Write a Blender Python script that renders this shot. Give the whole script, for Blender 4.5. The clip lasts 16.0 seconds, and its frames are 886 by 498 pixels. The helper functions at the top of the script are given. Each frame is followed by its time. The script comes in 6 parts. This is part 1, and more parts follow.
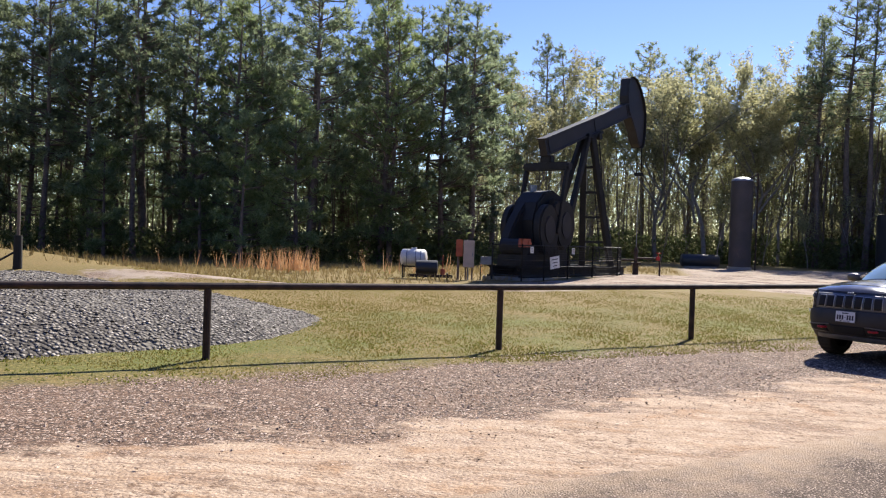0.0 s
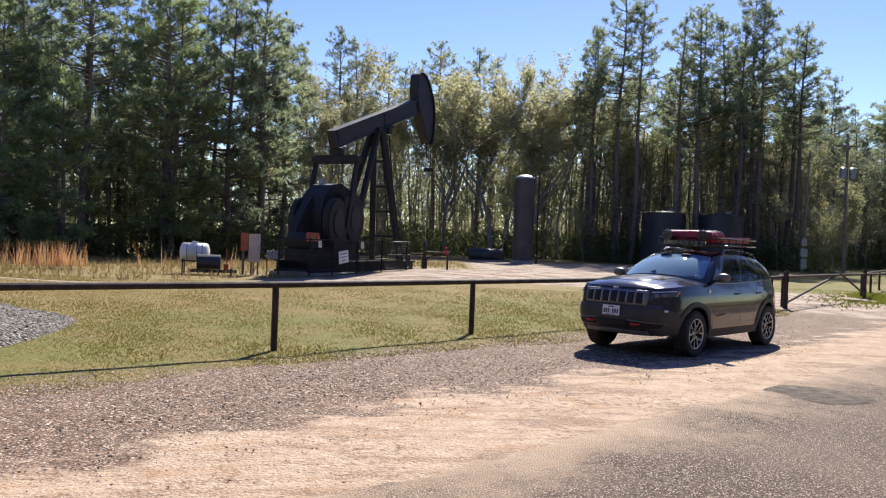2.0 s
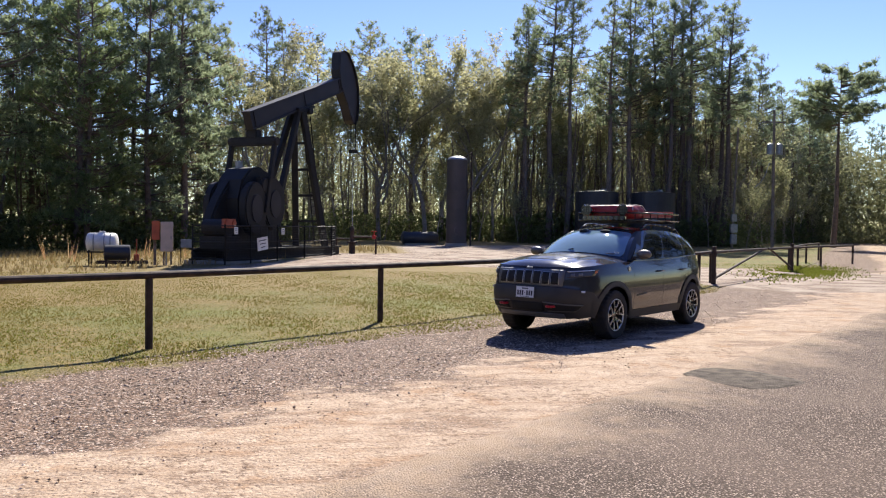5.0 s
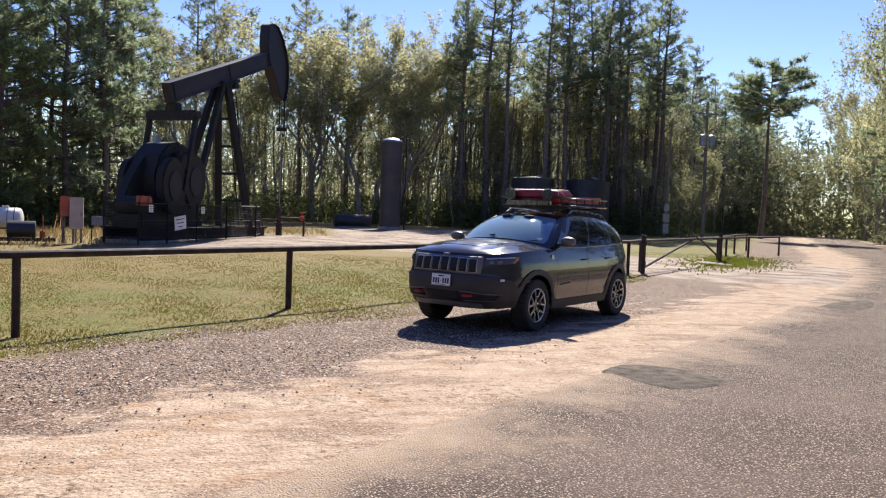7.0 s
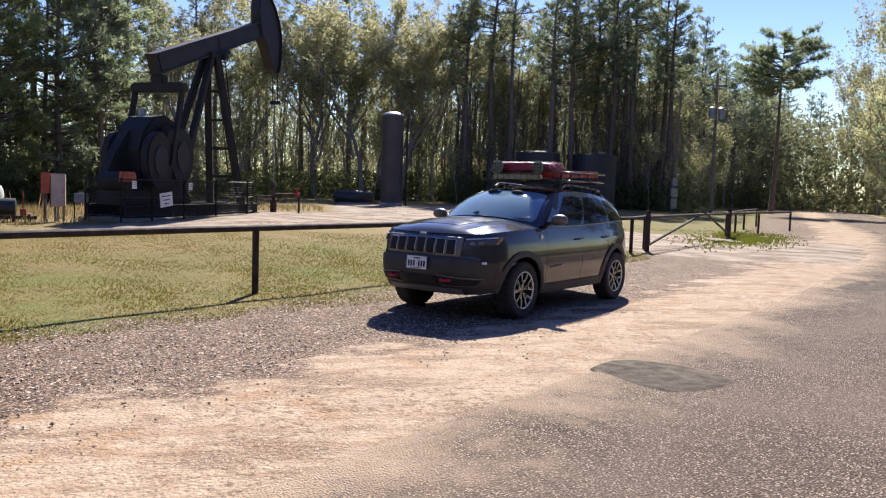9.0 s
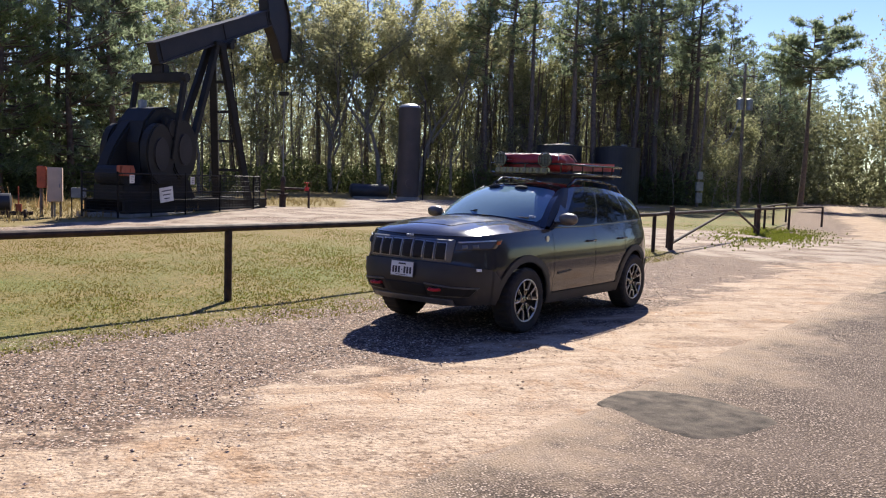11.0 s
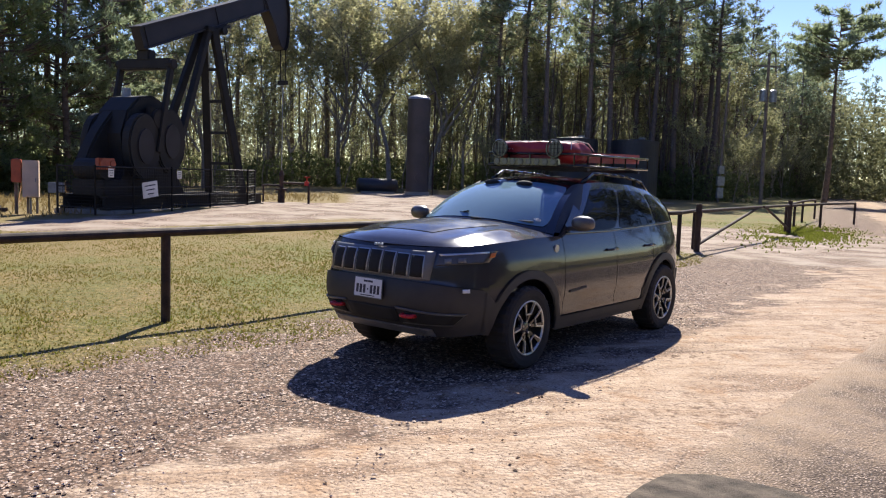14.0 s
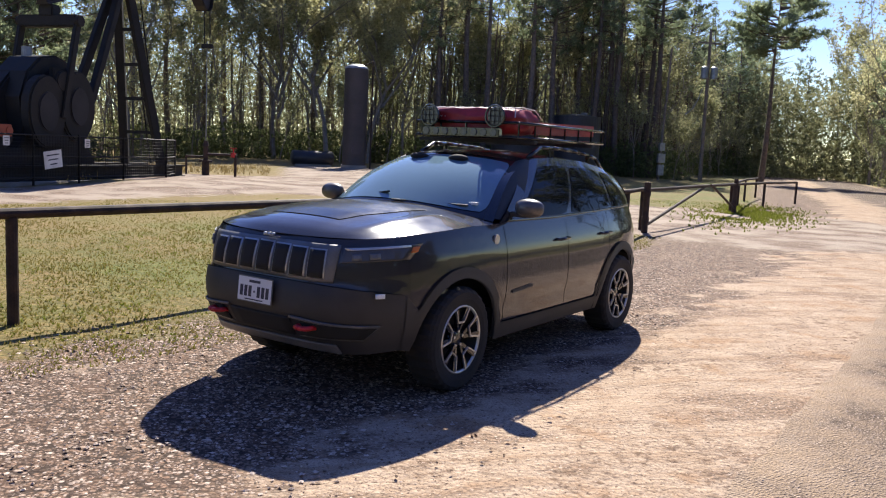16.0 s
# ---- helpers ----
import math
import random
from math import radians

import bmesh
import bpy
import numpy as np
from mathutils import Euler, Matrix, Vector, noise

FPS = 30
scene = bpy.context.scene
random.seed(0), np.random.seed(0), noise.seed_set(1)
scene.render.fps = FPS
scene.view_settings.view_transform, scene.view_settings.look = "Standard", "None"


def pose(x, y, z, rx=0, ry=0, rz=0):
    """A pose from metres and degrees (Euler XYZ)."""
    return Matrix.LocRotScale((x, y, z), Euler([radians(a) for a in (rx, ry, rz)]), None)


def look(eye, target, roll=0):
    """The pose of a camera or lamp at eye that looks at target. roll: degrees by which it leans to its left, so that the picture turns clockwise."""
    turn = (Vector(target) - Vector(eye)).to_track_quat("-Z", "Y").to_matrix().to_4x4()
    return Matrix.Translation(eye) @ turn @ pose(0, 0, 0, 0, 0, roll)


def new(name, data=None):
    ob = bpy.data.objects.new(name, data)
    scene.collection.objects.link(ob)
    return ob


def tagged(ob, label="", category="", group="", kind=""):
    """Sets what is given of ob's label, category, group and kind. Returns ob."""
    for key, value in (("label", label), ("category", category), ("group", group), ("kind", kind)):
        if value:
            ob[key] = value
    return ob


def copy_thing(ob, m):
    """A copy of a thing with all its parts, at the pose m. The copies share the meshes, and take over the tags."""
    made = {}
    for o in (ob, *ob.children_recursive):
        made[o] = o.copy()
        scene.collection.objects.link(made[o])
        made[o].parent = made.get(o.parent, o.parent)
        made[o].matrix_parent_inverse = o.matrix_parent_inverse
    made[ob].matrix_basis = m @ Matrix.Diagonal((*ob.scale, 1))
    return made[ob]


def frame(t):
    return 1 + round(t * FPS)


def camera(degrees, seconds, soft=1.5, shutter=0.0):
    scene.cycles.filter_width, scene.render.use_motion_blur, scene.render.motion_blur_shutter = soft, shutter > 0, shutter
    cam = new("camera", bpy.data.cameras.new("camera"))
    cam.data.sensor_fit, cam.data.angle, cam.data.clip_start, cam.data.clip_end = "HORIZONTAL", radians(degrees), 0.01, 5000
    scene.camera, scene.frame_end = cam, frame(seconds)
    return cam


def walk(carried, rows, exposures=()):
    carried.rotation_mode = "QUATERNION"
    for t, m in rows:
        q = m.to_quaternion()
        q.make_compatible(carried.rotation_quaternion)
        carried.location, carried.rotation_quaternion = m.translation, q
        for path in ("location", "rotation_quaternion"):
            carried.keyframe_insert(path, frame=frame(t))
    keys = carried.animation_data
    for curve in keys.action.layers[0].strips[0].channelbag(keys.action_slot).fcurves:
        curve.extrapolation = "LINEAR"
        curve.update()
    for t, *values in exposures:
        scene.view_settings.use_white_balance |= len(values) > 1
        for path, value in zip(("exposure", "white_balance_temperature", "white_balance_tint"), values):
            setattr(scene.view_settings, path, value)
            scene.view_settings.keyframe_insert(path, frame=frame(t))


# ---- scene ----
cam = camera(56.7, 16.0, soft=1.15)
PATH = [
    (0, (0.745, -0.804, 1.658), (0.445, 1.174, 1.633), 1.9),
    (0.5, (0.774, -0.632, 1.662), (0.651, 1.364, 1.633), 2.1),
    (1, (0.793, -0.454, 1.687), (0.915, 1.542, 1.662), 2.4),
    (1.5, (0.85, -0.381, 1.685), (1.055, 1.608, 1.663), 2.3),
    (2, (0.974, -0.308, 1.688), (1.169, 1.683, 1.665), 2.2),
    (2.5, (1.112, -0.164, 1.668), (1.303, 1.827, 1.638), 2.0),
    (3, (1.206, 0.067, 1.659), (1.414, 2.056, 1.614), 1.6),
    (3.5, (1.274, 0.235, 1.67), (1.515, 2.22, 1.626), 1.1),
    (4, (1.407, 0.371, 1.657), (1.677, 2.352, 1.612), 0.8),
    (6.5, (2.054, 1.227, 1.625), (2.504, 3.174, 1.54), 1.8),
    (7, (2.182, 1.423, 1.617), (2.667, 3.361, 1.525), 2.1),
    (7.5, (2.329, 1.599, 1.627), (2.84, 3.53, 1.527), 2.1),
    (8, (2.541, 1.794, 1.622), (3.043, 3.726, 1.508), 2.4),
    (8.5, (2.697, 2.092, 1.601), (3.172, 4.03, 1.464), 2.2),
    (9, (2.831, 2.386, 1.627), (3.297, 4.325, 1.475), 1.9),
    (11.5, (3.628, 3.861, 1.652), (4.034, 5.812, 1.479), 1.9),
    (12, (3.761, 4.136, 1.645), (4.172, 6.085, 1.467), 2.0),
    (12.5, (3.893, 4.451, 1.66), (4.298, 6.401, 1.478), 1.9),
    (13, (3.962, 4.808, 1.674), (4.363, 6.759, 1.491), 1.9),
    (13.5, (4.083, 5.116, 1.671), (4.475, 7.069, 1.49), 1.9),
    (14, (4.178, 5.431, 1.655), (4.553, 7.386, 1.471), 1.9),
    (14.5, (4.25, 5.788, 1.663), (4.625, 7.743, 1.47), 2.0),
    (15, (4.389, 6.142, 1.651), (4.776, 8.092, 1.435), 2.3),
    (15.5, (4.507, 6.499, 1.636), (4.956, 8.434, 1.406), 2.6),
    (16, (4.649, 6.825, 1.644), (5.165, 8.742, 1.403), 2.7),
]
walk(cam, [(t, look(eye, target, roll)) for t, eye, target, roll in PATH])

# ---- light ----
SUN_EL, SUN_AZ = radians(42.0), math.atan2(0.93, 0.34)
sun_way = Vector((math.cos(SUN_AZ) * math.cos(SUN_EL), math.sin(SUN_AZ) * math.cos(SUN_EL), math.sin(SUN_EL)))
sun = new("sun", bpy.data.lights.new("sun", "SUN"))
sun.data.energy, sun.data.angle, sun.data.color = 5.0, radians(0.55), (1.0, 0.94, 0.84)
sun.matrix_world = Matrix.Translation((30, 60, 60)) @ sun_way.to_track_quat("Z", "Y").to_matrix().to_4x4()

world = bpy.data.worlds.new("sky")
scene.world = world
world.use_nodes = True
wn = world.node_tree
sky = wn.nodes.new("ShaderNodeTexSky")
sky.sky_type, sky.sun_disc = "NISHITA", False
sky.sun_elevation, sky.sun_rotation = SUN_EL, math.pi / 2 - SUN_AZ
sky.air_density, sky.dust_density, sky.ozone_density = 1.0, 0.1, 3.0
tone = wn.nodes.new("ShaderNodeHueSaturation")
tone.inputs["Hue"].default_value, tone.inputs["Saturation"].default_value = 0.525, 1.2
wn.links.new(sky.outputs[0], tone.inputs["Color"])
wn.links.new(tone.outputs[0], wn.nodes["Background"].inputs[0])
wn.nodes["Background"].inputs[1].default_value = 0.089
scene.view_settings.exposure = 0.94


# ---- materials ----
def surface(name, col, col2=None, rough=0.7, metal=0.0, scale=3.0, bump=0.15, fine=40.0, coat=0.0, vary=0.0, spec=0.5, dist=0.01):
    """A material with two colours mixed by noise at two scales, a little relief and a random tint for each object."""
    m = bpy.data.materials.new(name)
    m.use_nodes = True
    n, l = m.node_tree.nodes, m.node_tree.links
    b = n["Principled BSDF"]
    b.inputs["Metallic"].default_value = metal
    b.inputs["Coat Weight"].default_value = coat
    b.inputs["Specular IOR Level"].default_value = spec
    col2 = col2 or tuple(c * 0.7 for c in col)
    geo = n.new("ShaderNodeNewGeometry")
    big, small = n.new("ShaderNodeTexNoise"), n.new("ShaderNodeTexNoise")
    big.inputs["Scale"].default_value, small.inputs["Scale"].default_value = scale, fine
    big.inputs["Detail"].default_value, small.inputs["Detail"].default_value = 5, 4
    for t in (big, small):
        l.new(geo.outputs["Position"], t.inputs["Vector"])
    add = n.new("ShaderNodeMath")
    add.operation = "MULTIPLY_ADD"
    add.inputs[1].default_value = 0.45
    l.new(small.outputs["Fac"], add.inputs[0])
    l.new(big.outputs["Fac"], add.inputs[2])
    ramp = n.new("ShaderNodeMapRange")
    ramp.inputs["From Min"].default_value, ramp.inputs["From Max"].default_value = 0.5, 0.95
    l.new(add.outputs[0], ramp.inputs["Value"])
    mix = n.new("ShaderNodeMix")
    mix.data_type = "RGBA"
    mix.inputs["A"].default_value, mix.inputs["B"].default_value = (*col, 1), (*col2, 1)
    l.new(ramp.outputs[0], mix.inputs["Factor"])
    out = mix.outputs["Result"]
    if vary:
        info, hsv = n.new("ShaderNodeObjectInfo"), n.new("ShaderNodeHueSaturation")
        r = n.new("ShaderNodeMapRange")
        r.inputs["To Min"].default_value, r.inputs["To Max"].default_value = 1 - vary, 1 + vary
        l.new(info.outputs["Random"], r.inputs["Value"])
        l.new(r.outputs[0], hsv.inputs["Value"])
        l.new(out, hsv.inputs["Color"])
        out = hsv.outputs[0]
    l.new(out, b.inputs["Base Color"])
    rr = n.new("ShaderNodeMapRange")
    rr.inputs["To Min"].default_value, rr.inputs["To Max"].default_value = max(0.02, rough - 0.12), min(1, rough + 0.12)
    l.new(add.outputs[0], rr.inputs["Value"])
    l.new(rr.outputs[0], b.inputs["Roughness"])
    if bump:
        bp = n.new("ShaderNodeBump")
        bp.inputs["Strength"].default_value, bp.inputs["Distance"].default_value = bump, dist
        l.new(add.outputs[0], bp.inputs["Height"])
        l.new(bp.outputs[0], b.inputs["Normal"])
    return m


def leafy(name, col, col2, through_light=0.35):
    """Foliage: colour by leaf clump, light shining through."""
    m = bpy.data.materials.new(name)
    m.use_nodes = True
    n, l = m.node_tree.nodes, m.node_tree.links
    n.remove(n["Principled BSDF"])
    geo, info = n.new("ShaderNodeNewGeometry"), n.new("ShaderNodeObjectInfo")
    mix, hsv = n.new("ShaderNodeMix"), n.new("ShaderNodeHueSaturation")
    mix.data_type = "RGBA"
    mix.inputs["A"].default_value, mix.inputs["B"].default_value = (*col, 1), (*col2, 1)
    l.new(geo.outputs["Random Per Island"], mix.inputs["Factor"])
    r = n.new("ShaderNodeMapRange")
    r.inputs["To Min"].default_value, r.inputs["To Max"].default_value = 0.75, 1.25
    l.new(info.outputs["Random"], r.inputs["Value"])
    l.new(r.outputs[0], hsv.inputs["Value"])
    l.new(mix.outputs["Result"], hsv.inputs["Color"])
    d, t, s = n.new("ShaderNodeBsdfDiffuse"), n.new("ShaderNodeBsdfTranslucent"), n.new("ShaderNodeMixShader")
    l.new(hsv.outputs[0], d.inputs[0])
    l.new(hsv.outputs[0], t.inputs[0])
    s.inputs[0].default_value = through_light
    l.new(d.outputs[0], s.inputs[1])
    l.new(t.outputs[0], s.inputs[2])
    l.new(s.outputs[0], n["Material Output"].inputs[0])
    return m


def glassy(name, col, rough=0.02, see=0.0, spec=0.5):
    """Tinted automotive glass: dark and glossy, with a share of clear view through it."""
    m = bpy.data.materials.new(name)
    m.use_nodes = True
    n, l = m.node_tree.nodes, m.node_tree.links
    b = n["Principled BSDF"]
    b.inputs["Base Color"].default_value = (*col, 1)
    b.inputs["Roughness"].default_value = rough
    b.inputs["IOR"].default_value = 1.5
    b.inputs["Transmission Weight"].default_value = see
    b.inputs["Specular IOR Level"].default_value = spec
    return m


M_STEEL = surface("weathered_black_steel", (0.012, 0.013, 0.013), (0.032, 0.028, 0.024), 0.6, 0.0, 2.0, 0.2, 30, spec=0.3)
M_BEAM = surface("faded_black_paint", (0.016, 0.015, 0.018), (0.036, 0.032, 0.035), 0.52, 0.0, 1.5, 0.1, 25, spec=0.35)
M_RUST = surface("rusty_pipe", (0.075, 0.042, 0.03), (0.022, 0.016, 0.014), 0.7, 0.2, 6.0, 0.3, 60)
M_CONCRETE = surface("concrete", (0.33, 0.31, 0.28), (0.2, 0.19, 0.17), 0.9, 0, 2.0, 0.3, 40)
M_WHITE = surface("white_paint", (0.78, 0.78, 0.76), (0.55, 0.53, 0.5), 0.45, 0, 3.0, 0.05, 30)
M_BEIGE = surface("beige_paint", (0.68, 0.52, 0.4), (0.55, 0.42, 0.32), 0.5, 0, 3.0, 0.05, 30)
M_GREYMETAL = surface("galvanised_steel", (0.32, 0.34, 0.36), (0.22, 0.23, 0.25), 0.4, 0.6, 5.0, 0.1, 50)
M_ORANGE = surface("orange_paint", (0.55, 0.12, 0.05), (0.35, 0.08, 0.04), 0.5, 0, 3.0, 0.1, 30)
M_RED = surface("red_paint", (0.5, 0.03, 0.03), (0.35, 0.02, 0.02), 0.4, 0, 3.0, 0.05, 30)
M_TANK = surface("dark_brown_tank_steel", (0.05, 0.042, 0.042), (0.09, 0.07, 0.065), 0.5, 0.1, 0.8, 0.1, 12)
M_BLACKTANK = surface("black_poly_tank", (0.018, 0.02, 0.026), (0.035, 0.035, 0.04), 0.45, 0, 1.0, 0.05, 12)
M_BARK = surface("pine_bark", (0.2, 0.15, 0.12), (0.1, 0.075, 0.062), 0.95, 0, 5.0, 0.8, 25, vary=0.25, dist=0.03)
M_GREYBARK = surface("grey_bark", (0.32, 0.28, 0.24), (0.18, 0.155, 0.13), 0.95, 0, 5.0, 0.6, 25, vary=0.25, dist=0.02)
M_POLE = surface("weathered_pole_wood", (0.25, 0.21, 0.17), (0.13, 0.1, 0.08), 0.9, 0, 4.0, 0.4, 40)
M_PINE = leafy("pine_needles", (0.16, 0.2, 0.115), (0.34, 0.385, 0.235), 0.68)
M_PINE_LIGHT = leafy("young_pine_needles", (0.18, 0.24, 0.1), (0.36, 0.41, 0.2), 0.64)
M_SPRING = leafy("spring_leaves", (0.38, 0.37, 0.2), (0.58, 0.55, 0.33), 0.66)
M_GREENLEAF = leafy("fresh_green_leaves", (0.24, 0.25, 0.13), (0.4, 0.39, 0.22), 0.65)
M_SHRUB = leafy("shrub_leaves", (0.08, 0.1, 0.045), (0.18, 0.2, 0.09), 0.55)
M_GRASS = leafy("lawn_grass", (0.15, 0.145, 0.03), (0.3, 0.23, 0.075), 0.4)
M_GREENGRASS = leafy("bright_green_grass", (0.14, 0.17, 0.022), (0.27, 0.29, 0.055), 0.45)
M_REED = leafy("russet_dry_reeds", (0.42, 0.2, 0.09), (0.52, 0.36, 0.2), 0.35)
M_STRAW = leafy("straw_dry_grass", (0.36, 0.28, 0.13), (0.26, 0.19, 0.08), 0.35)


# ---- mesh helpers ----
def part(name, bm, material, parent=None, label="", smooth=False, bevel=0.0):
    if bevel:
        bmesh.ops.bevel(bm, geom=[e for e in bm.edges if e.is_manifold and e.calc_face_angle(0) > 0.6], offset=bevel, segments=2, affect="EDGES", clamp_overlap=True)
    me = bpy.data.meshes.new(name)
    bm.to_mesh(me)
    bm.free()
    me.materials.append(material)
    if smooth:
        me.polygons.foreach_set("use_smooth", [True] * len(me.polygons))
    ob = new(name, me)
    if parent is not None:
        ob.parent = parent
    if label:
        ob["label"] = label
    return ob


def raw(name, verts, faces, material, parent=None, label="", smooth=False):
    me = bpy.data.meshes.new(name)
    me.from_pydata(verts, [], faces)
    me.materials.append(material)
    if smooth:
        me.polygons.foreach_set("use_smooth", [True] * len(me.polygons))
    ob = new(name, me)
    if parent is not None:
        ob.parent = parent
    if label:
        ob["label"] = label
    return ob


def box(bm, cx, cy, cz, sx, sy, sz, m=None):
    t = Matrix.Translation((cx, cy, cz)) @ Matrix.Diagonal((sx, sy, sz, 1))
    return bmesh.ops.create_cube(bm, size=1, matrix=(m @ t) if m else t)["verts"]


def rod(bm, a, b, r, r2=None, seg=10):
    """A tapered round bar from a to b."""
    a, b = Vector(a), Vector(b)
    d = b - a
    m = Matrix.Translation((a + b) / 2) @ d.to_track_quat("Z", "Y").to_matrix().to_4x4()
    return bmesh.ops.create_cone(bm, cap_ends=True, segments=seg, radius1=r, radius2=r if r2 is None else r2, depth=d.length, matrix=m)["verts"]


def bar(bm, a, b, w, h, up=(0, 0, 1)):
    """A rectangular bar from a to b, w across and h deep."""
    a, b = Vector(a), Vector(b)
    x = (b - a).normalized()
    y = Vector(up).cross(x).normalized()
    z = x.cross(y)
    m = Matrix((x, y, z)).transposed().to_4x4()
    m.translation = (a + b) / 2
    return bmesh.ops.create_cube(bm, size=1, matrix=m @ Matrix.Diagonal(((b - a).length, w, h, 1)))["verts"]


def pipe(bm, pts, r, seg=8):
    """A round tube along the points."""
    for a, b in zip(pts, pts[1:]):
        rod(bm, a, b, r, seg=seg)
    for p in pts[1:-1]:
        bmesh.ops.create_icosphere(bm, subdivisions=1, radius=r * 1.03, matrix=Matrix.Translation(p))


def plate(bm, outline, thick, m=None):
    """A flat plate with the outline (x, z), thick along y, centred."""
    f = bm.faces.new([bm.verts.new((x, -thick / 2, z)) for x, z in outline])
    r = bmesh.ops.extrude_face_region(bm, geom=[f])
    vs = [v for v in r["geom"] if isinstance(v, bmesh.types.BMVert)]
    bmesh.ops.translate(bm, verts=vs, vec=(0, thick, 0))
    if m:
        bmesh.ops.transform(bm, matrix=m, verts=list(f.verts) + vs)
    bmesh.ops.recalc_face_normals(bm, faces=bm.faces[:])


def empty(name, m, label, category, group="", kind=""):
    e = new(name)
    e.empty_display_size = 0.2
    e.matrix_world = m
    return tagged(e, label, category, group, kind)

# ---- ground ----
def spline(points, step=0.5):
    """Catmull-Rom through the points, as an array of places about step apart."""
    p = [Vector(q) for q in points]
    p = [p[0] * 2 - p[1]] + p + [p[-1] * 2 - p[-2]]
    out = []
    for a, b, c, d in zip(p, p[1:], p[2:], p[3:]):
        k = max(2, int((c - b).length / step))
        for i in range(k):
            t = i / k
            out.append(0.5 * (2 * b + (c - a) * t + (2 * a - 5 * b + 4 * c - d) * t * t + (3 * b - a - 3 * c + d) * t ** 3))
    out.append(p[-2])
    return np.array([tuple(v) for v in out])


EDGE = spline([(-70, -44), (-30, -16.5), (-8, -1.0), (-0.3, 4.4), (2.9, 6.95), (5.9, 9.5), (8.8, 11.95), (13, 15.7), (20.2, 22.7), (30, 34.2), (39, 47.0), (51, 63.5), (68, 87), (96, 128)])
ROAD_WIDE = 5.8


def lateral(x, y, line=EDGE):
    """Signed distance from the road's edge, positive on the grass side."""
    x, y = np.asarray(x, float), np.asarray(y, float)
    best = np.full(x.shape, 1e9)
    side = np.ones(x.shape)
    pts = line[::4]
    for a, b in zip(pts, pts[1:]):
        d = b - a
        s = np.clip(((x - a[0]) * d[0] + (y - a[1]) * d[1]) / (d @ d), 0, 1)
        ex, ey = x - a[0] - s * d[0], y - a[1] - s * d[1]
        dist = np.hypot(ex, ey)
        near = dist < best
        best = np.where(near, dist, best)
        side = np.where(near, np.sign(d[0] * ey - d[1] * ex), side)
    return best * side


def bump2(x, y, cx, cy, rx, ry, turn=0.0):
    c, s = math.cos(turn), math.sin(turn)
    u, v = ((x - cx) * c + (y - cy) * s) / rx, (-(x - cx) * s + (y - cy) * c) / ry
    return np.exp(-(u * u + v * v))


def ground_height(x, y):
    x, y = np.asarray(x, float), np.asarray(y, float)
    lat = lateral(x, y)
    z = 0.05 * np.clip((lat - 3.5) / 4, 0, 1)
    z = z + 0.17 * np.clip((lat - 9) / 10, 0, 1) * np.clip((x + 3) / 6, 0, 1)
    z = z - 0.25 * np.clip((lat - 28) / 14, 0, 1) * np.clip((6 - x) / 12, 0, 1)
    z = z + 0.14 * bump2(x, y, 0.8, 34.5, 5, 5)
    z = z + 0.85 * bump2(x, y, -19, 23.5, 5.5, 2.6, 0.25) + 0.4 * bump2(x, y, -12.5, 21.5, 5, 2.0, 0.1)
    z = z - 0.04 * np.clip(-(lat + 0.2) / 3, 0, 1) + 0.03 * np.exp(-((lat - 0.9) / 0.5) ** 2)
    return z


def gh(x, y):
    return float(ground_height(np.array([x]), np.array([y]))[0])


def capsules(x, y, caps):
    """How deep a place lies inside a chain of round-ended strips (metres)."""
    best = np.full(np.shape(x), -99.0)
    for ax, ay, bx, by, r in caps:
        dx, dy = bx - ax, by - ay
        s = np.clip(((x - ax) * dx + (y - ay) * dy) / (dx * dx + dy * dy), 0, 1)
        best = np.maximum(best, r - np.hypot(x - ax - s * dx, y - ay - s * dy))
    return best


YARD = [(17.4, 27, 12, 33.5, 4.2), (12, 33.5, 5.5, 35.5, 4.6), (6, 33, -1.0, 26.6, 2.0), (11, 36, 12.5, 55, 4.6), (12.5, 52, 26, 60, 5.0), (17, 24, 20, 28, 4.0), (-1, 27, -12, 20.5, 0.7)]


def spaced(lo, hi, fine, grow=1.14, reach=1500):
    c = list(np.arange(lo, hi, fine))
    a, s = lo, fine
    while a > -reach:
        s *= grow
        a -= s
        c.insert(0, a)
    a, s = c[-1], fine
    while a < reach:
        s *= grow
        a += s
        c.append(a)
    return np.array(c)


def wobble(x, y, scale, seed):
    """Smooth noise at places, about -0.5 to 0.5."""
    r = np.random.RandomState(seed)
    out = np.zeros(np.shape(x))
    for k in range(9):
        a, f, ph = r.uniform(0, 6.283), scale * r.uniform(0.5, 2.2), r.uniform(0, 6.283)
        out = out + np.sin((np.cos(a) * x + np.sin(a) * y) * f + ph)
    return out / 8


gx, gy = spaced(-9, 15, 0.14), spaced(2, 20, 0.14)
GX, GY = np.meshgrid(gx, gy, indexing="ij")
LAT = lateral(GX, GY)
GZ = ground_height(GX, GY)
near = np.exp(-((GX - 3) / 22) ** 2 - ((GY - 10) / 22) ** 2)
GZ = GZ + near * (0.016 * wobble(GX, GY, 1.6, 3) + 0.012 * wobble(GX, GY, 5, 4)) * np.clip(LAT / 0.6, 0, 1)
rut = np.exp(-((LAT - 0.95 - 0.15 * wobble(GX, GY, 0.8, 9)) / 0.22) ** 2) + 0.7 * np.exp(-((LAT - 2.5) / 0.25) ** 2)
GZ = GZ - near * 0.02 * rut
